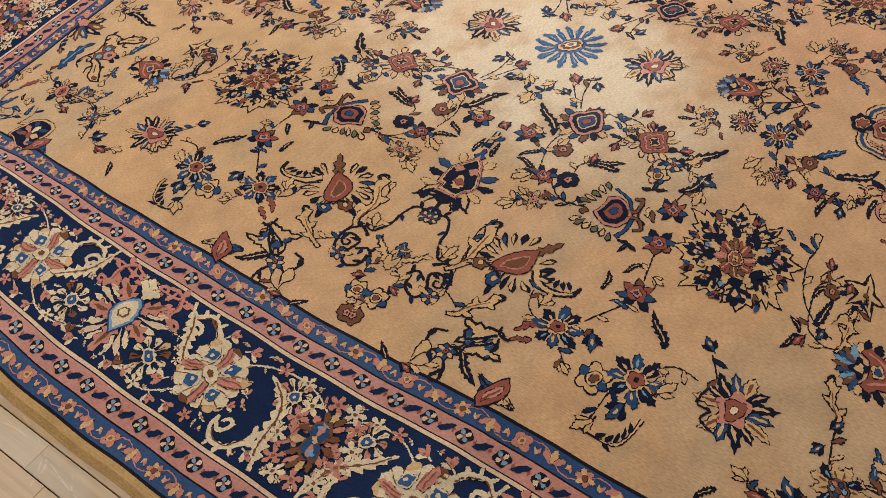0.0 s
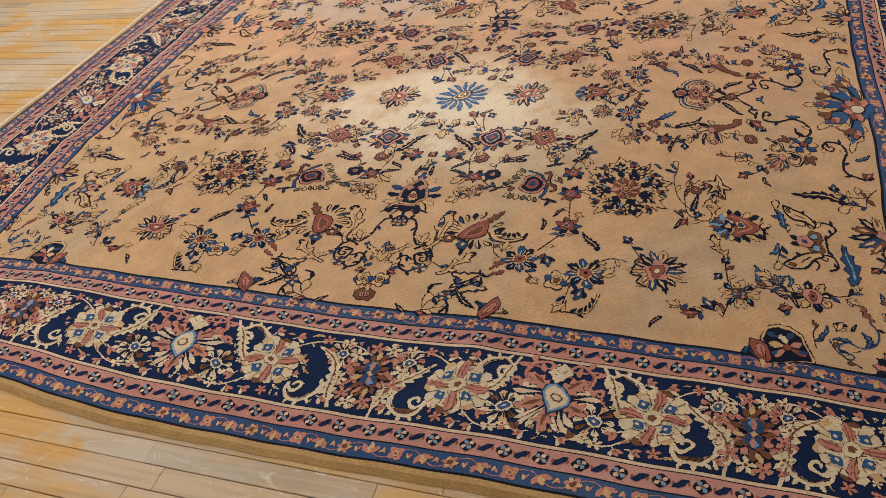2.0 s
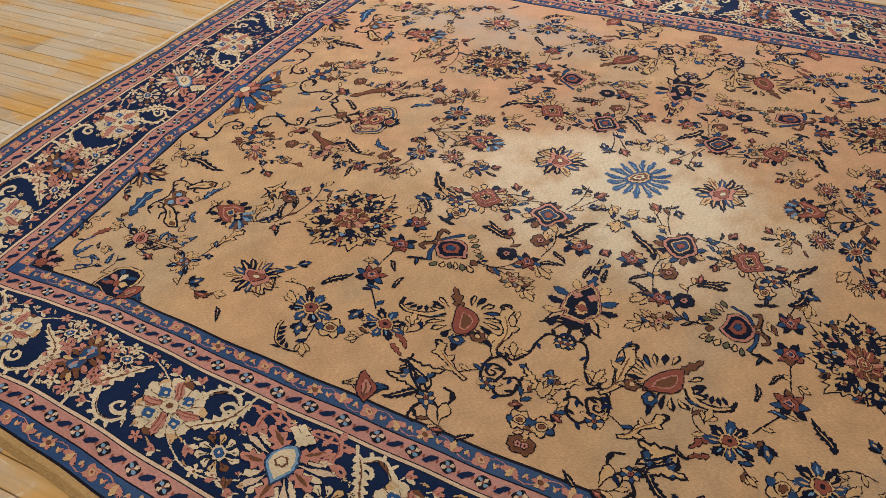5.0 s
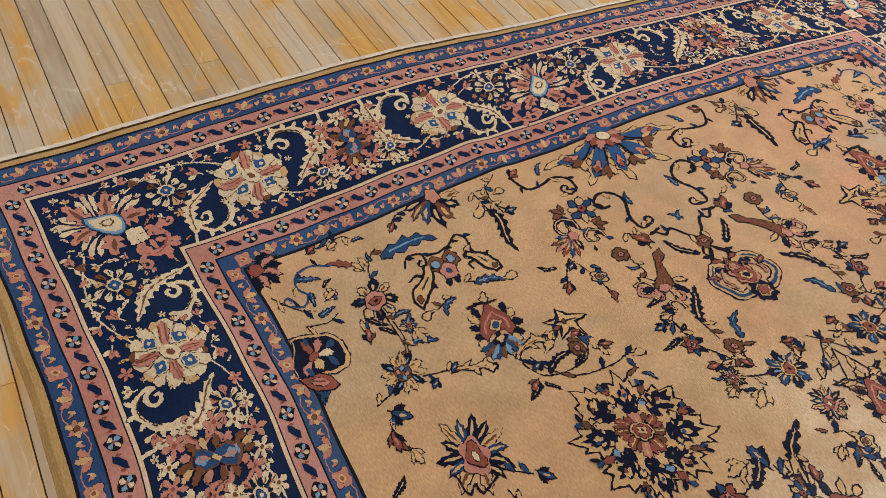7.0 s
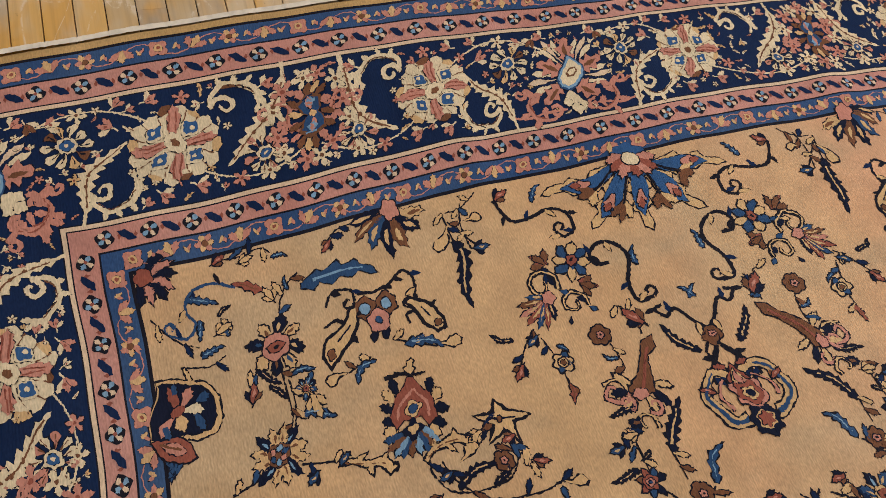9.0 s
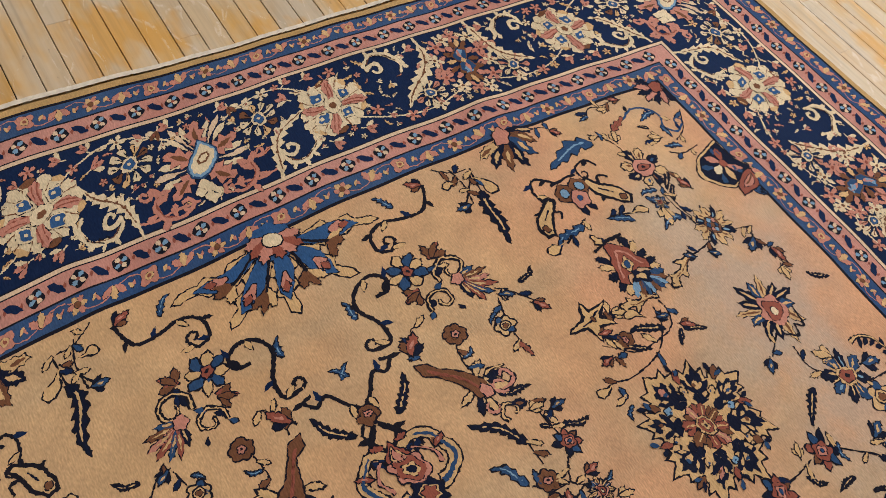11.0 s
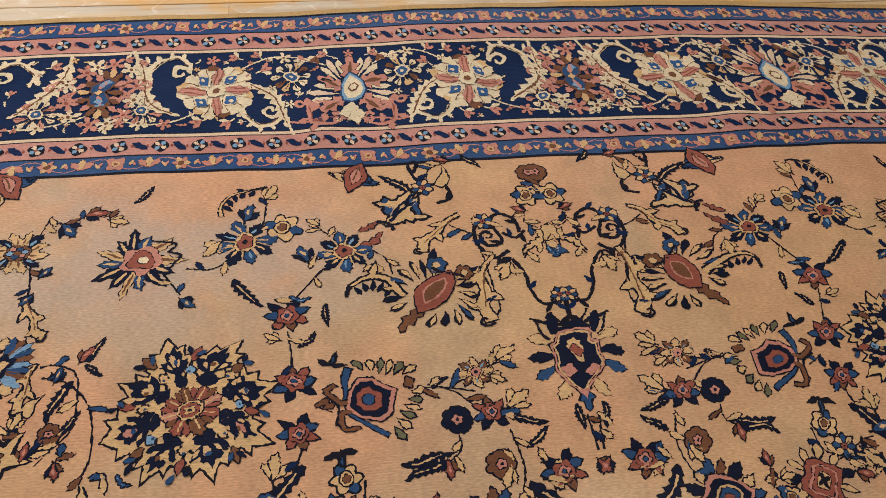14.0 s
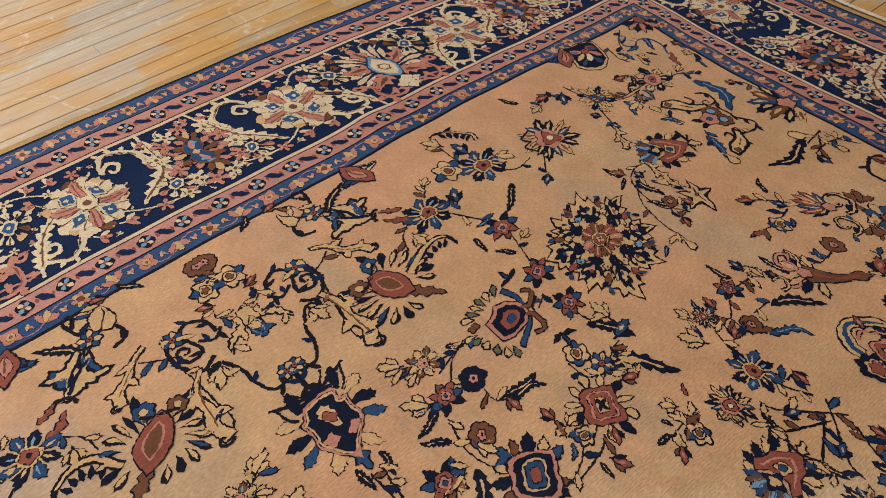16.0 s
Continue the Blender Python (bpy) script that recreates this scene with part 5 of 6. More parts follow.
vine([(0.308, 0.534), (0.260, 0.539), (0.196, 0.524)], 0.0036, name="stem", leaves=2)
vine([(0.164, 0.575), (0.133, 0.586)], 0.0034, name="stem", leaves=2)
vine([(0.155, 0.471), (0.136, 0.490)], 0.0034, name="stem", leaves=2)
vine([(0.238, 0.441), (0.239, 0.412), (0.271, 0.384)], 0.0034, name="stem", leaves=2)
vine([(0.530, 0.274), (0.481, 0.279), (0.429, 0.271)], 0.0036, name="stem", leaves=2)
vine([(0.045, 0.623), (0.058, 0.639), (0.068, 0.671), (0.077, 0.677)], 0.0051, name="stem")
vine([(-0.001, 0.645), (0.024, 0.667), (0.036, 0.687)], 0.0051, name="stem")
vine([(0.908, 0.245), (0.857, 0.247), (0.817, 0.249)], 0.0034, name="stem", leaves=2)
vine([(0.841, 0.192), (0.791, 0.191)], 0.0034, name="stem", leaves=2)
vine([(0.781, 0.237), (0.740, 0.212), (0.720, 0.237)], 0.0034, name="stem", leaves=2)
vine([(0.740, 0.212), (0.740, 0.165)], 0.0034, name="stem", leaves=2)
vine([(0.069, 0.672), (0.014, 0.655), (-0.001, 0.686), (0.001, 0.717)], 0.0078, name="stem")
vine([(-0.001, 0.717), (0.042, 0.710), (0.062, 0.750), (0.066, 0.788), (0.087, 0.831)], 0.0074, name="stem")
vine([(0.060, 0.904), (0.066, 0.941), (0.096, 0.958), (0.116, 0.934), (0.099, 0.881), (0.131, 0.871), (0.142, 0.895)], 0.0083, name="stem")
vine([(0.050, 0.908), (0.070, 0.888), (0.097, 0.905)], 0.0074, name="stem")
vine([(0.090, 0.855), (0.122, 0.836), (0.150, 0.875), (0.149, 0.923), (0.123, 0.940)], 0.0087, name="stem")
vine([(0.218, 0.999), (0.185, 1.013), (0.201, 1.061), (0.229, 1.053), (0.257, 1.078), (0.267, 1.115)], 0.0078, name="stem")
vine([(0.244, 1.048), (0.280, 1.038), (0.297, 0.974), (0.328, 0.977)], 0.0064, name="stem")
vine([(0.143, 0.898), (0.174, 0.915), (0.200, 0.934)], 0.0034, name="stem", leaves=2)
vine([(0.149, 0.879), (0.134, 0.781), (0.127, 0.703), (0.159, 0.676)], 0.0036, name="stem", leaves=3)
vine([(0.017, 0.881), (0.047, 0.857), (0.063, 0.830)], 0.0034, name="stem", leaves=2)
vine([(0.635, 0.866), (0.675, 0.833), (0.727, 0.838)], 0.0034, name="stem", leaves=2)
vine([(0.337, 0.233), (0.309, 0.217), (0.244, 0.211)], 0.0036, name="stem", leaves=2)
vine([(0.440, 0.308), (0.407, 0.322), (0.400, 0.367)], 0.0036, name="stem", leaves=2)
vine([(0.492, 0.472), (0.504, 0.416), (0.525, 0.355)], 0.0036, name="stem", leaves=2)
vine([(0.730, 0.241), (0.691, 0.221), (0.672, 0.165)], 0.0036, name="stem", leaves=2)
vine([(0.713, 0.188), (0.754, 0.166), (0.766, 0.150)], 0.0036, name="stem", leaves=2)
vine([(0.666, 0.094), (0.680, 0.063), (0.697, 0.036)], 0.0036, name="stem", leaves=2)
vine([(0.470, 0.152), (0.431, 0.152)], 0.0031, name="stem", leaves=2)
vine([(0.610, 0.088), (0.618, 0.061), (0.675, 0.011), (0.708, -0.019)], 0.0036, name="stem", leaves=3)
vine([(0.597, 0.063), (0.529, 0.032), (0.502, 0.029)], 0.0036, name="stem", leaves=2)
vine([(0.508, -0.018), (0.548, 0.001), (0.585, 0.030)], 0.0036, name="stem", leaves=2)
vine([(0.673, -0.006), (0.586, 0.032)], 0.0036, name="stem", leaves=2)
vine([(0.431, 0.300), (0.487, 0.322), (0.519, 0.327)], 0.0034, name="stem", leaves=2)
vine([(0.341, 0.282), (0.274, 0.232), (0.224, 0.218)], 0.0034, name="stem", leaves=2)
vine([(0.141, 0.230), (0.096, 0.161), (0.058, 0.110)], 0.0034, name="stem", leaves=2)
vine([(0.277, 0.546), (0.228, 0.524), (0.189, 0.474)], 0.0034, name="stem", leaves=2)
vine([(0.235, 0.541), (0.184, 0.562), (0.127, 0.600)], 0.0034, name="stem", leaves=2)
vine([(0.010, 0.457), (0.005, 0.387)], 0.0034, name="stem", leaves=2)
vine([(0.150, 0.444), (0.137, 0.367), (0.166, 0.286)], 0.0036, name="stem", leaves=2)
vine([(0.151, 0.226), (0.128, 0.167), (0.124, 0.095)], 0.0034, name="stem", leaves=2)

# thin twigs tie the loose blossoms to their neighbours
LOOSE = ("bud_red", "bud_blue", "bud_tan", "redbud", "ring", "ring_f", "ring_navy", "daisy", "daisy_tan", "curlbud", "trefoil", "flame_red", "flower_blue", "leaf_blue", "dropleaf")
for kind, at, size in list(PLACED):
    if kind in LOOSE and min(np.hypot(*(ln - at).T).min() for ln in DRAWN) > size + 0.008:
        near = [(np.hypot(*(q - at)), q, r) for k, q, r in PLACED if 0.045 < np.hypot(*(q - at)) < 0.17 and r >= 0.02]
        if near:
            d, q, r = min(near, key=lambda n: n[0])
            w = (q - at) / d
            a, b = at + w * size * 0.5, q - w * min(r * 0.8, d * 0.5)
            bend = np.array((-w[1], w[0])) * d * 0.16
            vine([tuple(a), tuple((a + b) / 2 + bend), tuple(b)], 0.0032, name="twig", leaves=3 if d > 0.08 else 2)


# ---- the border's flowers ----


def border_rosette():
    out = around(16, turned(petal(0.42, 0.36, 0.70), 0, 0.60), ["ivory", "ivory", "tan", "ivory", "brown", "ivory", "ivory", "tan"], 0, 0.3, start=11)
    out.append((lobed(0.82, 16, 0.02, 48), "ivory", 1, 0))
    out += around(16, strip([(0.50, 0), (0.92, 0)], 0.022), "brown", 2, 0)
    out += around(4, turned(frond(0.80, 0.34), 0, 0.16), "pink", 3, 0.35)
    for y, c in ((0.06, "red"), (-0.06, "red")):
        out += around(4, strip([(0.30, y), (0.82, y * 0.9)], 0.028), c, 4, 0)
    out += around(4, turned(lobed(0.20, 4, 0.12), 0, 0.52), "ivory", 3, 0.3, start=45)
    out += around(4, turned(lobed(0.16, 4, 0.16), 0, 0.54), "vivid", 4, 0, start=45)
    out += around(4, turned(lobed(0.055), 0, 0.54), "ivory", 5, 0, start=45)
    return out + [(lobed(0.24, 8, 0.05), "ivory", 5, 0.4), (lobed(0.10, 5, 0.1), "brown", 6, 0)]


def border_palmette():
    """A cream almond ringed in pale blue, between pink leaves and sheaves of cream fingers."""
    out = []
    for a, c in ((90, "pink"), (22, "pink"), (158, "pink"), (-38, "pink"), (218, "pink")):
        l = 0.62 if a == 90 else 0.56
        x, y = 0.20 * math.cos(radians(a)), 0.30 * math.sin(radians(a)) - 0.04
        out += [(turned(saw(l, 0.42, 3), a, x, y), c, 1, 0.5), (turned(pointed(l * 0.62, 0.09), a, x * 1.5, y * 1.4), "brown", 2, 0)]
    for mid in (58, 122, -6, 186):
        for k, a in enumerate((mid - 13, mid, mid + 13)):
            x, y = 0.24 * math.cos(radians(a)), 0.34 * math.sin(radians(a)) - 0.04
            out.append((turned(petal(0.62 if k == 1 else 0.54, 0.13, 0.72), a, x, y), ("ivory", "cream", "ivory")[k], 0, 0.45))
    almond = ccw([(0, -0.42), (0.17, -0.32), (0.27, -0.10), (0.25, 0.12), (0.13, 0.30), (0, 0.46), (-0.13, 0.30), (-0.25, 0.12), (-0.27, -0.10), (-0.17, -0.32)])
    out += [(almond, "blue", 3, 0.3), (almond * 0.90, "sky", 4, 0), (almond * 0.74, "ivory", 5, 0), (lobed(0.11, 6, 0.10), "brown", 6, 0), (lobed(0.075, 6, 0.10), "ivory", 7, 0)]
    for x, y, r in ((0, -0.54, 0.13), (0, -0.78, 0.11), (-0.15, -0.66, 0.09), (0.15, -0.66, 0.09)):
        out.append((turned(lobed(r, 4, 0.16), 0, x, y), "ivory", 3, 0.4))
    return out


def border_daisy():
    out = around(10, turned(petal(0.72, 0.36, 0.74, notch=0.08), 0, 0.28), ["ivory", "ivory", "ivory", "tan", "brown"], 0, 0.7)
    out += around(10, strip([(0.45, 0), (0.78, 0)], 0.04), "dark", 1, 0)
    return out + [(lobed(0.36, 8, 0.08), "ivory", 2, 0.4), (lobed(0.24, 4, 0.10), "vivid", 3, 0.3), (lobed(0.08), "ivory", 4, 0)]


def round_daisy():
    out = around(11, turned(petal(0.72, 0.34, 0.75, notch=0.06), 0, 0.28), ["ivory", "pink", "ivory", "ivory", "pink"], 0, 0.6)
    out += around(11, strip([(0.40, 0), (0.85, 0)], 0.035), "brown", 1, 0)
    return out + [(lobed(0.34, 6, 0.1), "ivory", 2, 0.5), (lobed(0.22), "vivid", 3, 0.4), (lobed(0.08), "ivory", 4, 0)]


def border_feather():
    out = [(saw(1.0, 0.24, 8, 0.12), "ivory", 0, 0.3), (strip([(0.05, 0.01), (0.5, 0.12), (0.92, 0.03)], 0.018), "brown", 1, 0), (strip([(-0.14, -0.06), (0.0, 0.0), (0.1, 0.03)], 0.04), "ivory", 0, 0)]
    return out + [(turned(lobed(0.022), 0, x, 0.12 * math.sin(math.pi * x)), "brown", 2, 0) for x in (0.3, 0.45, 0.6)]


def comma():
    """A volute: a curled head on a broad, notched tail."""
    out = [(strip([(-0.80, 0.30), (-0.82, -0.22), (-0.35, -0.66), (0.35, -0.58), (0.90, -0.05), (1.05, 0.50)], 0.14, 0.34), "ivory", 0, 0.4), (turned(curl(0.46, 1.05, 0.24, 0.13, 3.3), 0, -0.36, 0.26), "ivory", 0, 0.4)]
    out += [(turned(frond(0.50, 0.24), a, x, y), "ivory", 0, 0.3) for a, x, y in ((-115, -0.35, -0.55), (-80, 0.05, -0.6), (-50, 0.45, -0.46), (10, 0.85, -0.05), (60, 1.0, 0.35), (110, 0.95, 0.4))]
    out += [(strip([(-0.66, -0.25), (-0.2, -0.60), (0.4, -0.48), (0.85, 0.05)], 0.045), "brown", 1, 0)]
    return out + [(strip([(x, y), (x + 0.14, y + 0.16)], 0.045), "dark", 2, 0) for x, y in ((-0.2, -0.62), (0.08, -0.6), (0.36, -0.5), (0.6, -0.3))]


def flame():
    out = [(strip([(-1.0, -0.50), (-0.5, -0.70), (0.05, -0.50), (0.22, 0.05), (0.1, 0.5), (0.40, 0.86)], 0.12, 0.30), "pink", 0, 0.3), (turned(curl(0.30, 1.1, 0.2, 0.12, 1.0), 0, -0.95, -0.34), "pink", 0, 0.3), (turned(curl(0.28, 1.1, 0.2, 0.12, 2.6), 0, 0.60, 0.76), "pink", 0, 0.3)]
    out += [(turned(frond(0.60, 0.32), a, x, y), "pink", 0, 0.3) for a, x, y in ((140, 0.14, 0.1), (-25, 0.2, -0.2), (160, 0.1, 0.5), (100, -0.4, -0.6), (-70, -0.1, -0.5))]
    return out + [(strip([(-0.4, -0.62), (0.02, -0.40), (0.16, 0.1), (0.12, 0.45)], 0.05), "red", 1, 0)]


def blossom(c="pink"):
    out = around(5, turned(frond(0.86, 0.56), 0, 0.16), c, 0, 0.6, start=rng.uniform(0, 70))
    return out + [(lobed(0.34), c, 1, 0), (lobed(0.18), "brown" if c == "ivory" else "red", 2, 0)]


def spring(c="pink"):
    other = "ivory" if c != "ivory" else rng.choice(("pink", "ivory"))
    return [(turned(frond(1.3, 0.62), a, -0.4), d, 1 if a == 0 else 0, 0.3) for a, d in ((0, c), (42, other), (-42, c))] + [(turned(lobed(0.14), 0, 0.1), "red", 2, 0), (strip([(-1.0, 0.2), (-0.4, 0)], 0.16), "ivory", 0, 0)]


def cluster():
    out = []
    for i in range(12):
        a = 15 + 30 * i + rng.uniform(-4, 4)
        x, y = (0.66 + 0.08 * (i % 2)) * math.cos(radians(a)), 0.88 * math.sin(radians(a))
        c = "ivory" if i % 2 else "pink"
        out += [(turned(s, 0, x, y, 0.235), col, lay + 1, 0.5 * k) for s, col, lay, k in blossom(c)]
    body = ccw([(0, -0.62), (0.16, -0.50), (0.30, -0.40), (0.24, -0.1), (0.14, 0.0), (0.26, 0.12), (0.30, 0.42), (0.12, 0.52), (0, 0.66), (-0.12, 0.52), (-0.30, 0.42), (-0.24, 0.12), (-0.14, 0.0), (-0.26, -0.1), (-0.30, -0.40), (-0.16, -0.50)])
    out += [(turned(frond(0.30, 0.16), a, 0.17 * math.cos(radians(a)), 0.44 * math.sin(radians(a))), ("brown", "pink", "brown", "tan")[i % 4], 4, 0.2) for i, a in enumerate(range(0, 360, 24))]
    out += [(body * 0.80, "brown", 5, 0.2), (body * 0.66, "blue", 6, 0), (turned(pointed(0.30, 0.13), 90, 0.0, 0.10), "pink", 7, 0.3), (turned(pointed(0.30, 0.13), -90, 0.0, -0.10), "pink", 7, 0.3), (turned(lobed(0.09, 4, 0.2), 0, 0.03, 0.26), "sky", 7, 0), (turned(lobed(0.08, 4, 0.2), 0, -0.02, -0.26), "sky", 7, 0)]
    return out + [(turned(lobed(0.07, 4, 0.2), 0, 0.0, 0.0), "tan", 7, 0.2), (strip([(-0.1, 0.36), (0.08, 0.40)], 0.04), "navy", 7, 0), (strip([(-0.1, -0.38), (0.08, -0.36)], 0.04), "sky", 7, 0)]


N0, NW = BANDS[7], BANDS[8] - BANDS[7]
MAIN = 7


def side_points(side, s, n):
    return np.stack({"far": (s, QY + n), "near": (s, -QY - n), "left": (-PX - n, s), "right": (PX + n, s)}[side], 1)


FILLED = {"far": [], "near": [], "left": [], "right": []}


def bput(side, name, shapes, s, k, angle, size, flip=1):
    """A flower of the border at s along a side and the share k of its width outward."""
    reach = size * {"feathered_leaf": 0.42, "bouquet": 0.92, "border_palmette": 0.84, "corner_palmette": 0.84}.get(name, 1.0)
    if name == "feathered_leaf":
        c, w = flip * math.cos(radians(angle)) * size, math.sin(radians(angle)) * size
        FILLED[side] += [(s + c * e, N0 + NW * k + w * e, size * 0.17) for e in (0.15, 0.4, 0.65, 0.9)]
    else:
        FILLED[side].append((s, N0 + NW * k, reach))

    def place(p):
        q = turned(p, angle, 0, 0, size) * (flip, 1)
        q = np.stack([s + q[:, 0], N0 + NW * k + q[:, 1]], 1)
        return side_points(side, q[:, 0], q[:, 1])

    stamp(name, shapes, place, BAND[side, MAIN], size, 0.0022)


def bvine(side, points, colour="ivory", width=0.0042):
    def place(p):
        return side_points(side, p[:, 0], N0 + NW * p[:, 1])

    line = smooth(points, 5)
    d = np.gradient(line * (1, NW), axis=0)
    d /= np.linalg.norm(d, axis=1)[:, None] + 1e-9
    off = np.stack([-d[:, 1], d[:, 0]], 1) * width / 2 / np.array([1, NW])
    stamp("vine", [(np.concatenate([line + off, (line - off)[::-1]]), colour, -0.4, 0)], place, BAND[side, MAIN], 1.0)


def half_a(side, s0, s1):
    """From a palmette to the next rosette."""
    d, g = (1 if s1 > s0 else -1), abs(s1 - s0)
    f = g / 0.31

    def at(x):
        return s0 + d * x * f

    bvine(side, [(at(0.06), 0.78), (at(0.12), 0.90), (at(0.19), 0.92), (at(0.25), 0.80), (at(0.30), 0.62)])
    if abs(s0) < (1.7 if side in ("far", "near") else 1.3):
        bvine(side, [(at(0.02), 0.10), (at(0.07), 0.10), (at(0.11), 0.07), (at(0.15), 0.10)], "pink", 0.006)
    bput(side, "border_daisy", border_daisy(), at(0.140), 0.66, 0, 0.054, d)
    bput(side, "pink_flame", flame(), at(0.092), 0.17, 0, 0.056, d)
    bput(side, "feathered_leaf", border_feather(), at(0.146), 0.08, 52, 0.178, d)
    bput(side, "curled_leaf", comma(), at(0.205), 0.19, 0, 0.050, d)
    bput(side, "blossom", spring("pink"), at(0.062), 0.93, 40, 0.0205, d)
    bput(side, "blossom", spring("ivory"), at(0.118), 0.86, 10, 0.0228, d)
    bput(side, "blossom", blossom("ivory"), at(0.160), 0.91, 0, 0.0205, d)
    bput(side, "blossom", spring("pink"), at(0.205), 0.76, 160, 0.0241, d)
    bput(side, "blossom", spring("pink"), at(0.222), 0.95, 60, 0.0193, d)
    bput(side, "blossom", spring("pink"), at(0.285), 0.10, -30, 0.0217, d)
    bput(side, "blossom", spring("brown"), at(0.085), 0.88, -50, 0.0217, d)
    bput(side, "blossom", spring("pink"), at(0.275), 0.93, 30, 0.0205, d)


def half_b(side, s0, s1):
    """From a rosette to the next cluster."""
    d, g = (1 if s1 > s0 else -1), abs(s1 - s0)
    f = g / 0.29

    def at(x):
        return s0 + d * x * f

    bvine(side, [(at(0.03), 0.30), (at(0.09), 0.16), (at(0.16), 0.10), (at(0.22), 0.14), (at(0.27), 0.24)])
    bput(side, "curled_leaf", comma(), at(0.125), 0.80, 180, 0.054, -d)
    bput(side, "feathered_leaf", border_feather(), at(0.220), 0.90, -122, 0.215, d)
    bput(side, "round_daisy", round_daisy(), at(0.185), 0.27, 0, 0.050, d)
    bput(side, "pink_flame", flame(), at(0.232), 0.55, 180, 0.046, -d)
    bput(side, "blossom", spring("pink"), at(0.045), 0.13, -10, 0.0228, d)
    bput(side, "blossom", blossom("pink"), at(0.128), 0.10, 0, 0.0193, d)
    bput(side, "blossom", blossom("ivory"), at(0.190), 0.11, 0, 0.0228, d)
    bput(side, "blossom", spring("pink"), at(0.195), 0.88, 30, 0.0217, d)
    bput(side, "blossom", blossom("pink"), at(0.02), 0.90, 0, 0.0181, d)


# corner, rosette, cluster, rosette, palmette, rosette, cluster ... along each side
SIDES = {
    "far": ("krcrprcrprcrk", (-1.735, -1.343, -0.972, -0.706, -0.373, -0.076, 0.196, 0.450, 0.721, 0.993, 1.20, 1.42, 1.735)),
    "near": ("krcrprcrprcrk", (-1.735, -1.327, -1.058, -0.763, -0.455, -0.170, 0.138, 0.387, 0.633, 0.872, 1.100, 1.317, 1.735)),
    "left": ("krcrprcrk", (-1.38, -1.003, -0.725, -0.442, -0.090, 0.249, 0.640, 0.993, 1.38)),
    "right": ("krcrprcrk", (-1.38, -1.003, -0.725, -0.442, -0.090, 0.249, 0.640, 0.993, 1.38)),
}
for side, (what, where) in SIDES.items():
    for i, (w, s) in enumerate(zip(what, where)):
        if w == "r":
            bput(side, "border_rosette", border_rosette(), s, 0.50, rng.uniform(-8, 8), 0.090)
            for j in (i - 1, i + 1):
                if what[j] in "pk":
                    half_a(side, where[j], s)
                else:
                    half_b(side, s, where[j])
        elif w == "p":
            bput(side, "border_palmette", border_palmette(), s, 0.47, 0, 0.130)
        elif w == "c":
            bput(side, "bouquet", cluster(), s, 0.50, 0, 0.114)
for side, s, flip in (("far", 1.735, 1), ("far", -1.735, -1), ("near", 1.735, 1), ("near", -1.735, -1)):
    bput(side, "corner_palmette", border_palmette(), s, 0.50, -45, 0.130, flip)

# buds and leaves that fill the navy between the flowers
for side in FILLED:
    half = PX if side in ("far", "near") else QY
    FILLED[side] += [(e * (half + N0 + NW / 2), N0 + NW / 2, 0.10) for e in (-1, 1)]
    sown = 0
    for _ in range(12000):
        s, n, r = rng.uniform(-half - 0.4, half + 0.4), N0 + rng.uniform(0.05, 0.95) * NW, rng.uniform(0.0075, 0.019)
        if sown < 300 and abs(s) < half + n - r - 0.004 and n - N0 > r * 0.8 and N0 + NW - n > r * 0.8 and all((s - a) ** 2 + (n - b) ** 2 > (c * 0.82 + r + 0.002) ** 2 for a, b, c in FILLED[side]):
            what = rng.choice((0, 0, 1, 2, 2))
            tint = rng.choice(("ivory", "ivory", "pink", "tan"))
            shapes = spring(tint) if what == 0 else blossom(tint) if what == 1 else [(turned(saw(2.2, 0.8, 3, 0.2), 0, -1.1), tint, 0, 0.3), (strip([(-0.6, 0.1), (0.6, 0.12)], 0.09), "brown", 1, 0)]
            bput(side, ("blossom", "blossom", "small_leaf")[what], shapes, s, (n - N0) / NW, rng.uniform(0, 360), r)
            sown += 1

# ---- guard stripes ----


def guard_daisy():
    """One woven mesh: a square blossom of four pale blue petals on a dark ground."""
    out = [(lobed(0.92, 4, 0.10, 24, math.pi / 4), "dark", 0, 0)] + around(4, turned(frond(0.72, 0.62), 0, 0.12), ["sky", "cream"], 1, 0, start=45)
    return out + [(lobed(0.2), "red", 2, 0)]


def slant():
    return [(ccw([(-1.1, -0.22), (-0.4, -0.42), (0.5, -0.36), (1.1, 0.1), (0.9, 0.3), (0.3, 0.4), (-0.6, 0.34)]), "navy", 0, 0)]


def guard_flower(kind):
    if kind == 0:
        return around(4, turned(lobed(0.50, 3, 0.1), 0, 0.52), "pink", 0, 0.3, start=45) + [(lobed(0.42), "tan", 1, 0.3), (lobed(0.2), "red", 2, 0)]
    if kind == 1:
        return [(turned(frond(1.5, 0.8), a, -0.5), c, 1 if a == 0 else 0, 0.3) for a, c in ((0, "tan"), (48, "pink"), (-48, "pink"))]
    return around(6, frond(1.0, 0.62), ["tan", "pink"], 0, 0.3) + [(lobed(0.32), "brown", 1, 0.3)]


def gput(side, i, name, shapes, s, n, angle, size, flip=1):
    def place(p):
        q = turned(p, angle, 0, 0, size) * (flip, 1)
        return side_points(side, s + q[:, 0], n + q[:, 1])

    stamp(name, shapes, place, BAND[side, i], size, 0.0016)


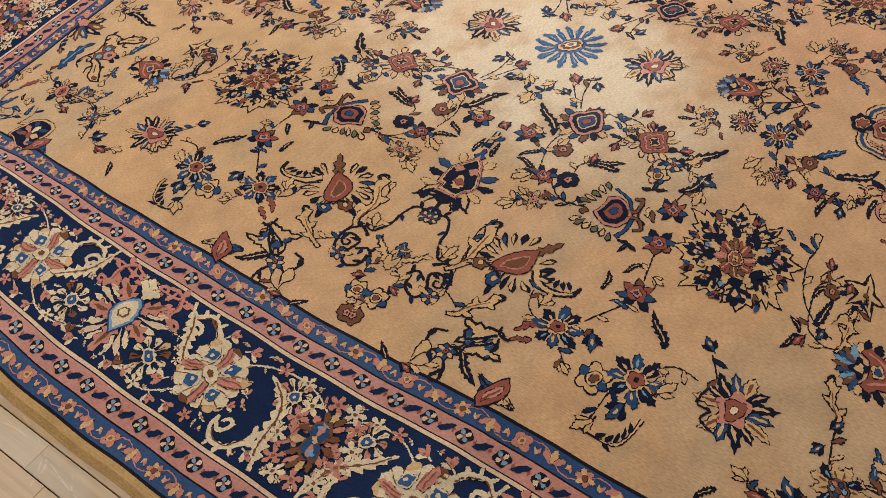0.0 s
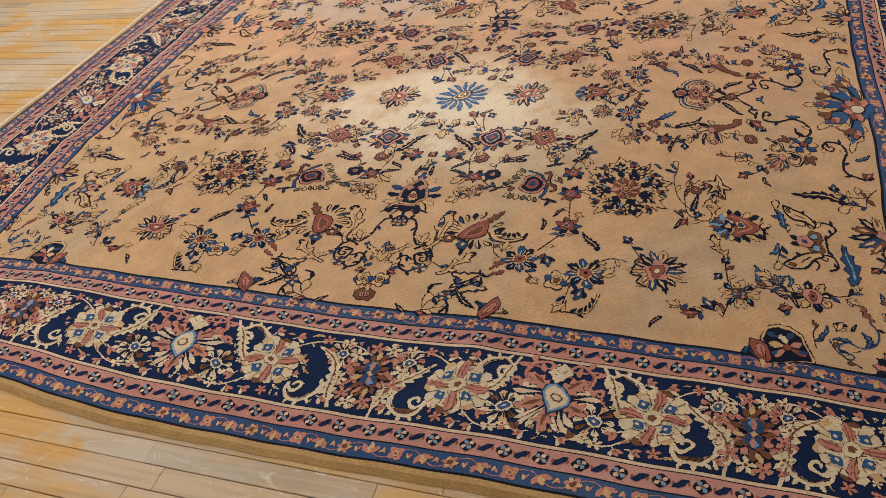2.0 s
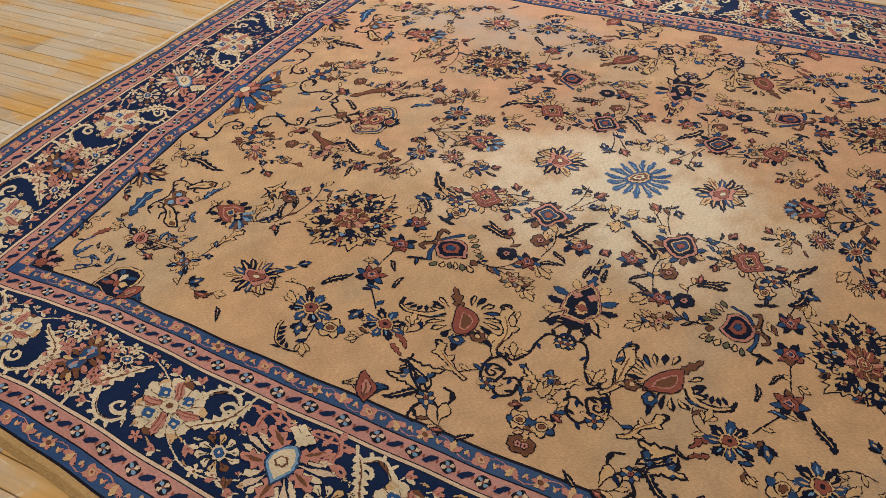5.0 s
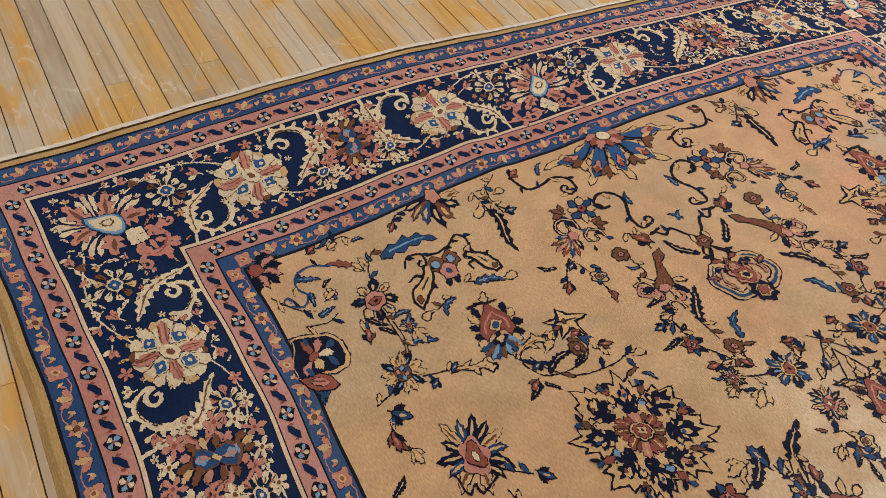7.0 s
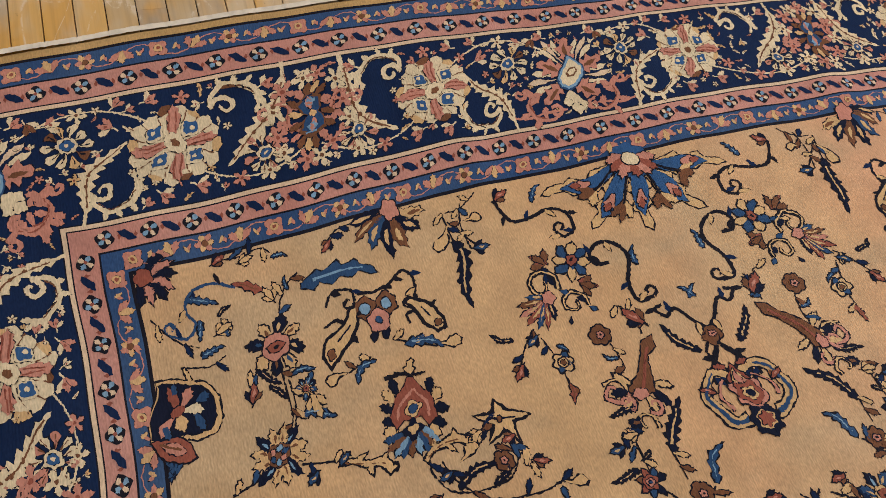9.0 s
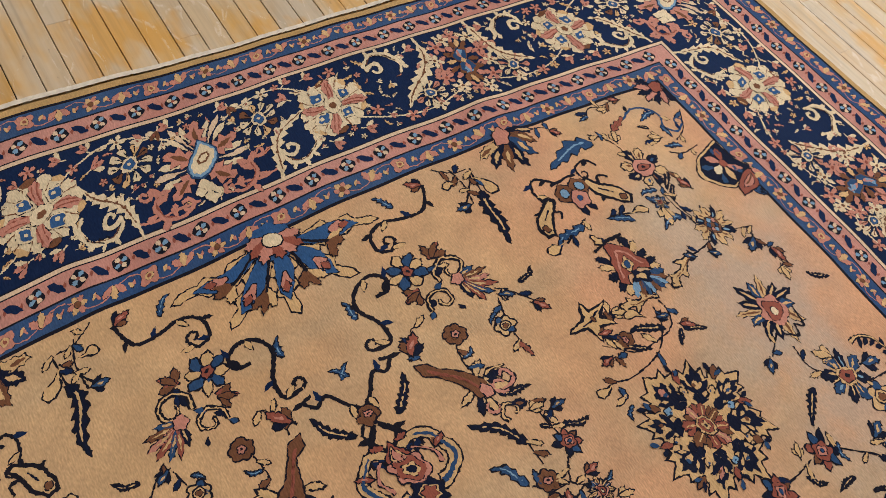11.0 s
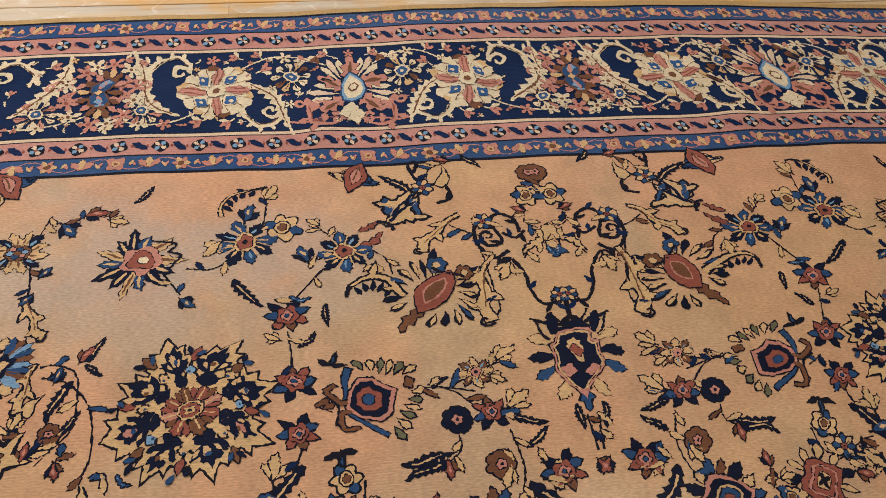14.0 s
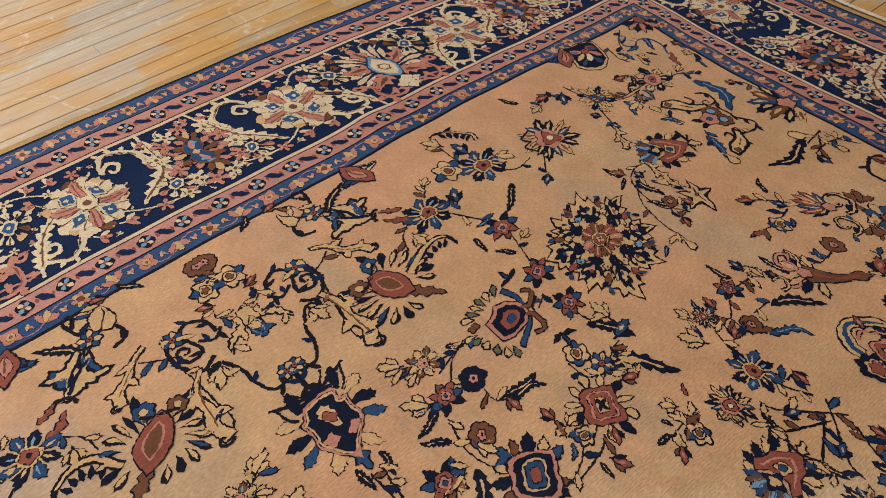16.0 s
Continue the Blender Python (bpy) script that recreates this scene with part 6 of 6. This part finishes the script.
for side in ("far", "near", "left", "right"):
    half = PX if side in ("far", "near") else QY
    for i in (3, 11):
        n = (BANDS[i] + BANDS[i + 1]) / 2
        count = int(2 * (half + n) / 0.085)
        gap = 2 * (half + n) / count
        for j in range(count):
            s = -(half + n) + gap * (j + 0.5)
            gput(side, i, "guard_daisy", guard_daisy(), s + rng.uniform(-0.002, 0.002), n, rng.uniform(-12, 12), 0.0195)
            if j < count - 1:
                gput(side, i, "slanting_leaf", slant(), s + gap / 2, n, -42 + rng.uniform(-6, 6), 0.0195)
                for e, t in ((0.31, 1), (0.69, -1)):
                    gput(side, i, "speck", [(turned(petal(1.6, 0.9), 90 * t), "red", -0.5, 0)], s + gap * e, n - t * 0.006, 0, 0.008)
    for i in (1, 13):
        n = (BANDS[i] + BANDS[i + 1]) / 2
        count = int(2 * (half + n) / 0.070)
        gap = 2 * (half + n) / count
        for j in range(count):
            s = -(half + n) + gap * (j + 0.5)
            gput(side, i, "guard_flower", guard_flower((0, 1, 2, 1)[j % 4]), s, n + rng.uniform(-0.002, 0.002), rng.choice((60, 90, -90, 110)) if j % 2 else 0, 0.0215)
            up = 1 if j % 2 else -1
            w = gap / 2 / 0.018
            arc = [(-w, 0.0), (-w * 0.5, up * 0.72), (0.0, up * 0.95), (w * 0.5, up * 0.72), (w, 0.0)]
            gput(side, i, "guard_vine", [(strip(arc, 0.13), "pink", -0.5, 0), (turned(frond(0.95, 0.5), 60 * -up, -0.35, 0.25 * up), "tan", 0, 0.2), (turned(frond(0.8, 0.46), 120 * -up, 0.4, 0.35 * up), "pink", 0, 0.2)], s + gap / 2, n, 0, 0.018)

# ---- cotton fringe worn short along the two ends ----


def fringe(side):
    n0 = BANDS[-1]
    pts, faces = [], []
    count = 420
    half = QY + n0
    for row in range(3):
        for j in range(count + 1):
            s = -half + 2 * half * j / count
            jag = 0.004 * noise.noise((s * 60, row * 3.1, 0)) + 0.003 * noise.noise((s * 9, 5, 1))
            pts.append(side_point(side, s, n0 - 0.006 + 0.011 * row + (jag if row == 2 else 0)))
    for r in range(2):
        for j in range(count):
            faces.append((r * (count + 1) + j, r * (count + 1) + j + 1, (r + 1) * (count + 1) + j + 1, (r + 1) * (count + 1) + j))
    w = woven(pts, 0.0)
    for row in range(3):
        a = row * (count + 1)
        for j in range(count + 1):
            w[a + j, 2] = FLOOR_Z + (0.012, 0.014, 0.001)[row] + 0.002 * noise.noise((j * 0.9, row, 3))
    ob = link("fringe", [tuple(q) for q in w], faces, [FRINGE], None, rug)
    if ob.data.polygons[0].normal.z < 0:
        ob.data.flip_normals()
    tagged(ob, "short worn off-white cotton fringe")


fringe("left")
fringe("right")

# ---- floor boards: each a piece of the floor, those far off joined ----
PITCH, BOARD = 0.0640, 0.0617
board_meshes = {}


def board_mesh(length):
    if length not in board_meshes:
        h, w, b = length / 2, BOARD / 2, 0.0012
        verts = [(-h, -w, -0.012), (h, -w, -0.012), (h, w, -0.012), (-h, w, -0.012), (-h, -w, -b), (h, -w, -b), (h, w, -b), (-h, w, -b), (-h + b, -w + b, 0), (h - b, -w + b, 0), (h - b, w - b, 0), (-h + b, w - b, 0)]
        faces = [(0, 1, 5, 4), (1, 2, 6, 5), (2, 3, 7, 6), (3, 0, 4, 7), (4, 5, 9, 8), (5, 6, 10, 9), (6, 7, 11, 10), (7, 4, 8, 11), (8, 9, 10, 11)]
        me = bpy.data.meshes.new("floor_board")
        me.from_pydata(verts, [], faces)
        me.materials.append(WOOD)
        board_meshes[length] = me
    return board_meshes[length]


rest_v, rest_f = [], []
made = 0
row = int((RY0 + 1.452) / PITCH) + 1
while -1.452 + PITCH * (row + 1) < RY1:
    y = -1.452 + PITCH * (row + 0.5)
    x = RX0 + 0.03 + rng.uniform(-0.9, 0.0)
    while x < RX1:
        length = rng.choice((0.45, 0.6, 0.8, 0.95, 1.1, 1.3, 1.5, 1.8, 2.2))
        a, b = x, x + length
        x = b
        a, b = max(a, RX0), min(b, RX1)
        if b - a < 0.05:
            continue
        if -1.88 < a and b < 1.7 and -1.5 < y < 1.6:
            continue  # wholly hidden beneath the rug
        near = (-3.4 < (a + b) / 2 < 1.9 and -2.0 < y < 2.35) and b - a == length
        tip = rng.uniform(-0.0006, 0.0006)
        if near and made < 330:
            ob = new("floor_board", board_mesh(length))
            ob.parent = floor
            ob.matrix_basis = pose((a + b) / 2 - 0.0006, y, FLOOR_Z + tip, rng.uniform(-0.3, 0.3), 0, 0)
            made += 1
        else:
            k = len(rest_v)
            me = board_mesh(length)
            mid, squeeze = (a + b) / 2, (b - a) / length
            rest_v += [(mid + v.co.x * squeeze, y + v.co.y, FLOOR_Z + tip + v.co.z) for v in me.vertices]
            rest_f += [tuple(k + i for i in p.vertices) for p in me.polygons]
    row += 1
tagged(link("floor_boards", rest_v, rest_f, [WOOD], None, floor), "more strip boards of the same worn floor", kind="stuff")
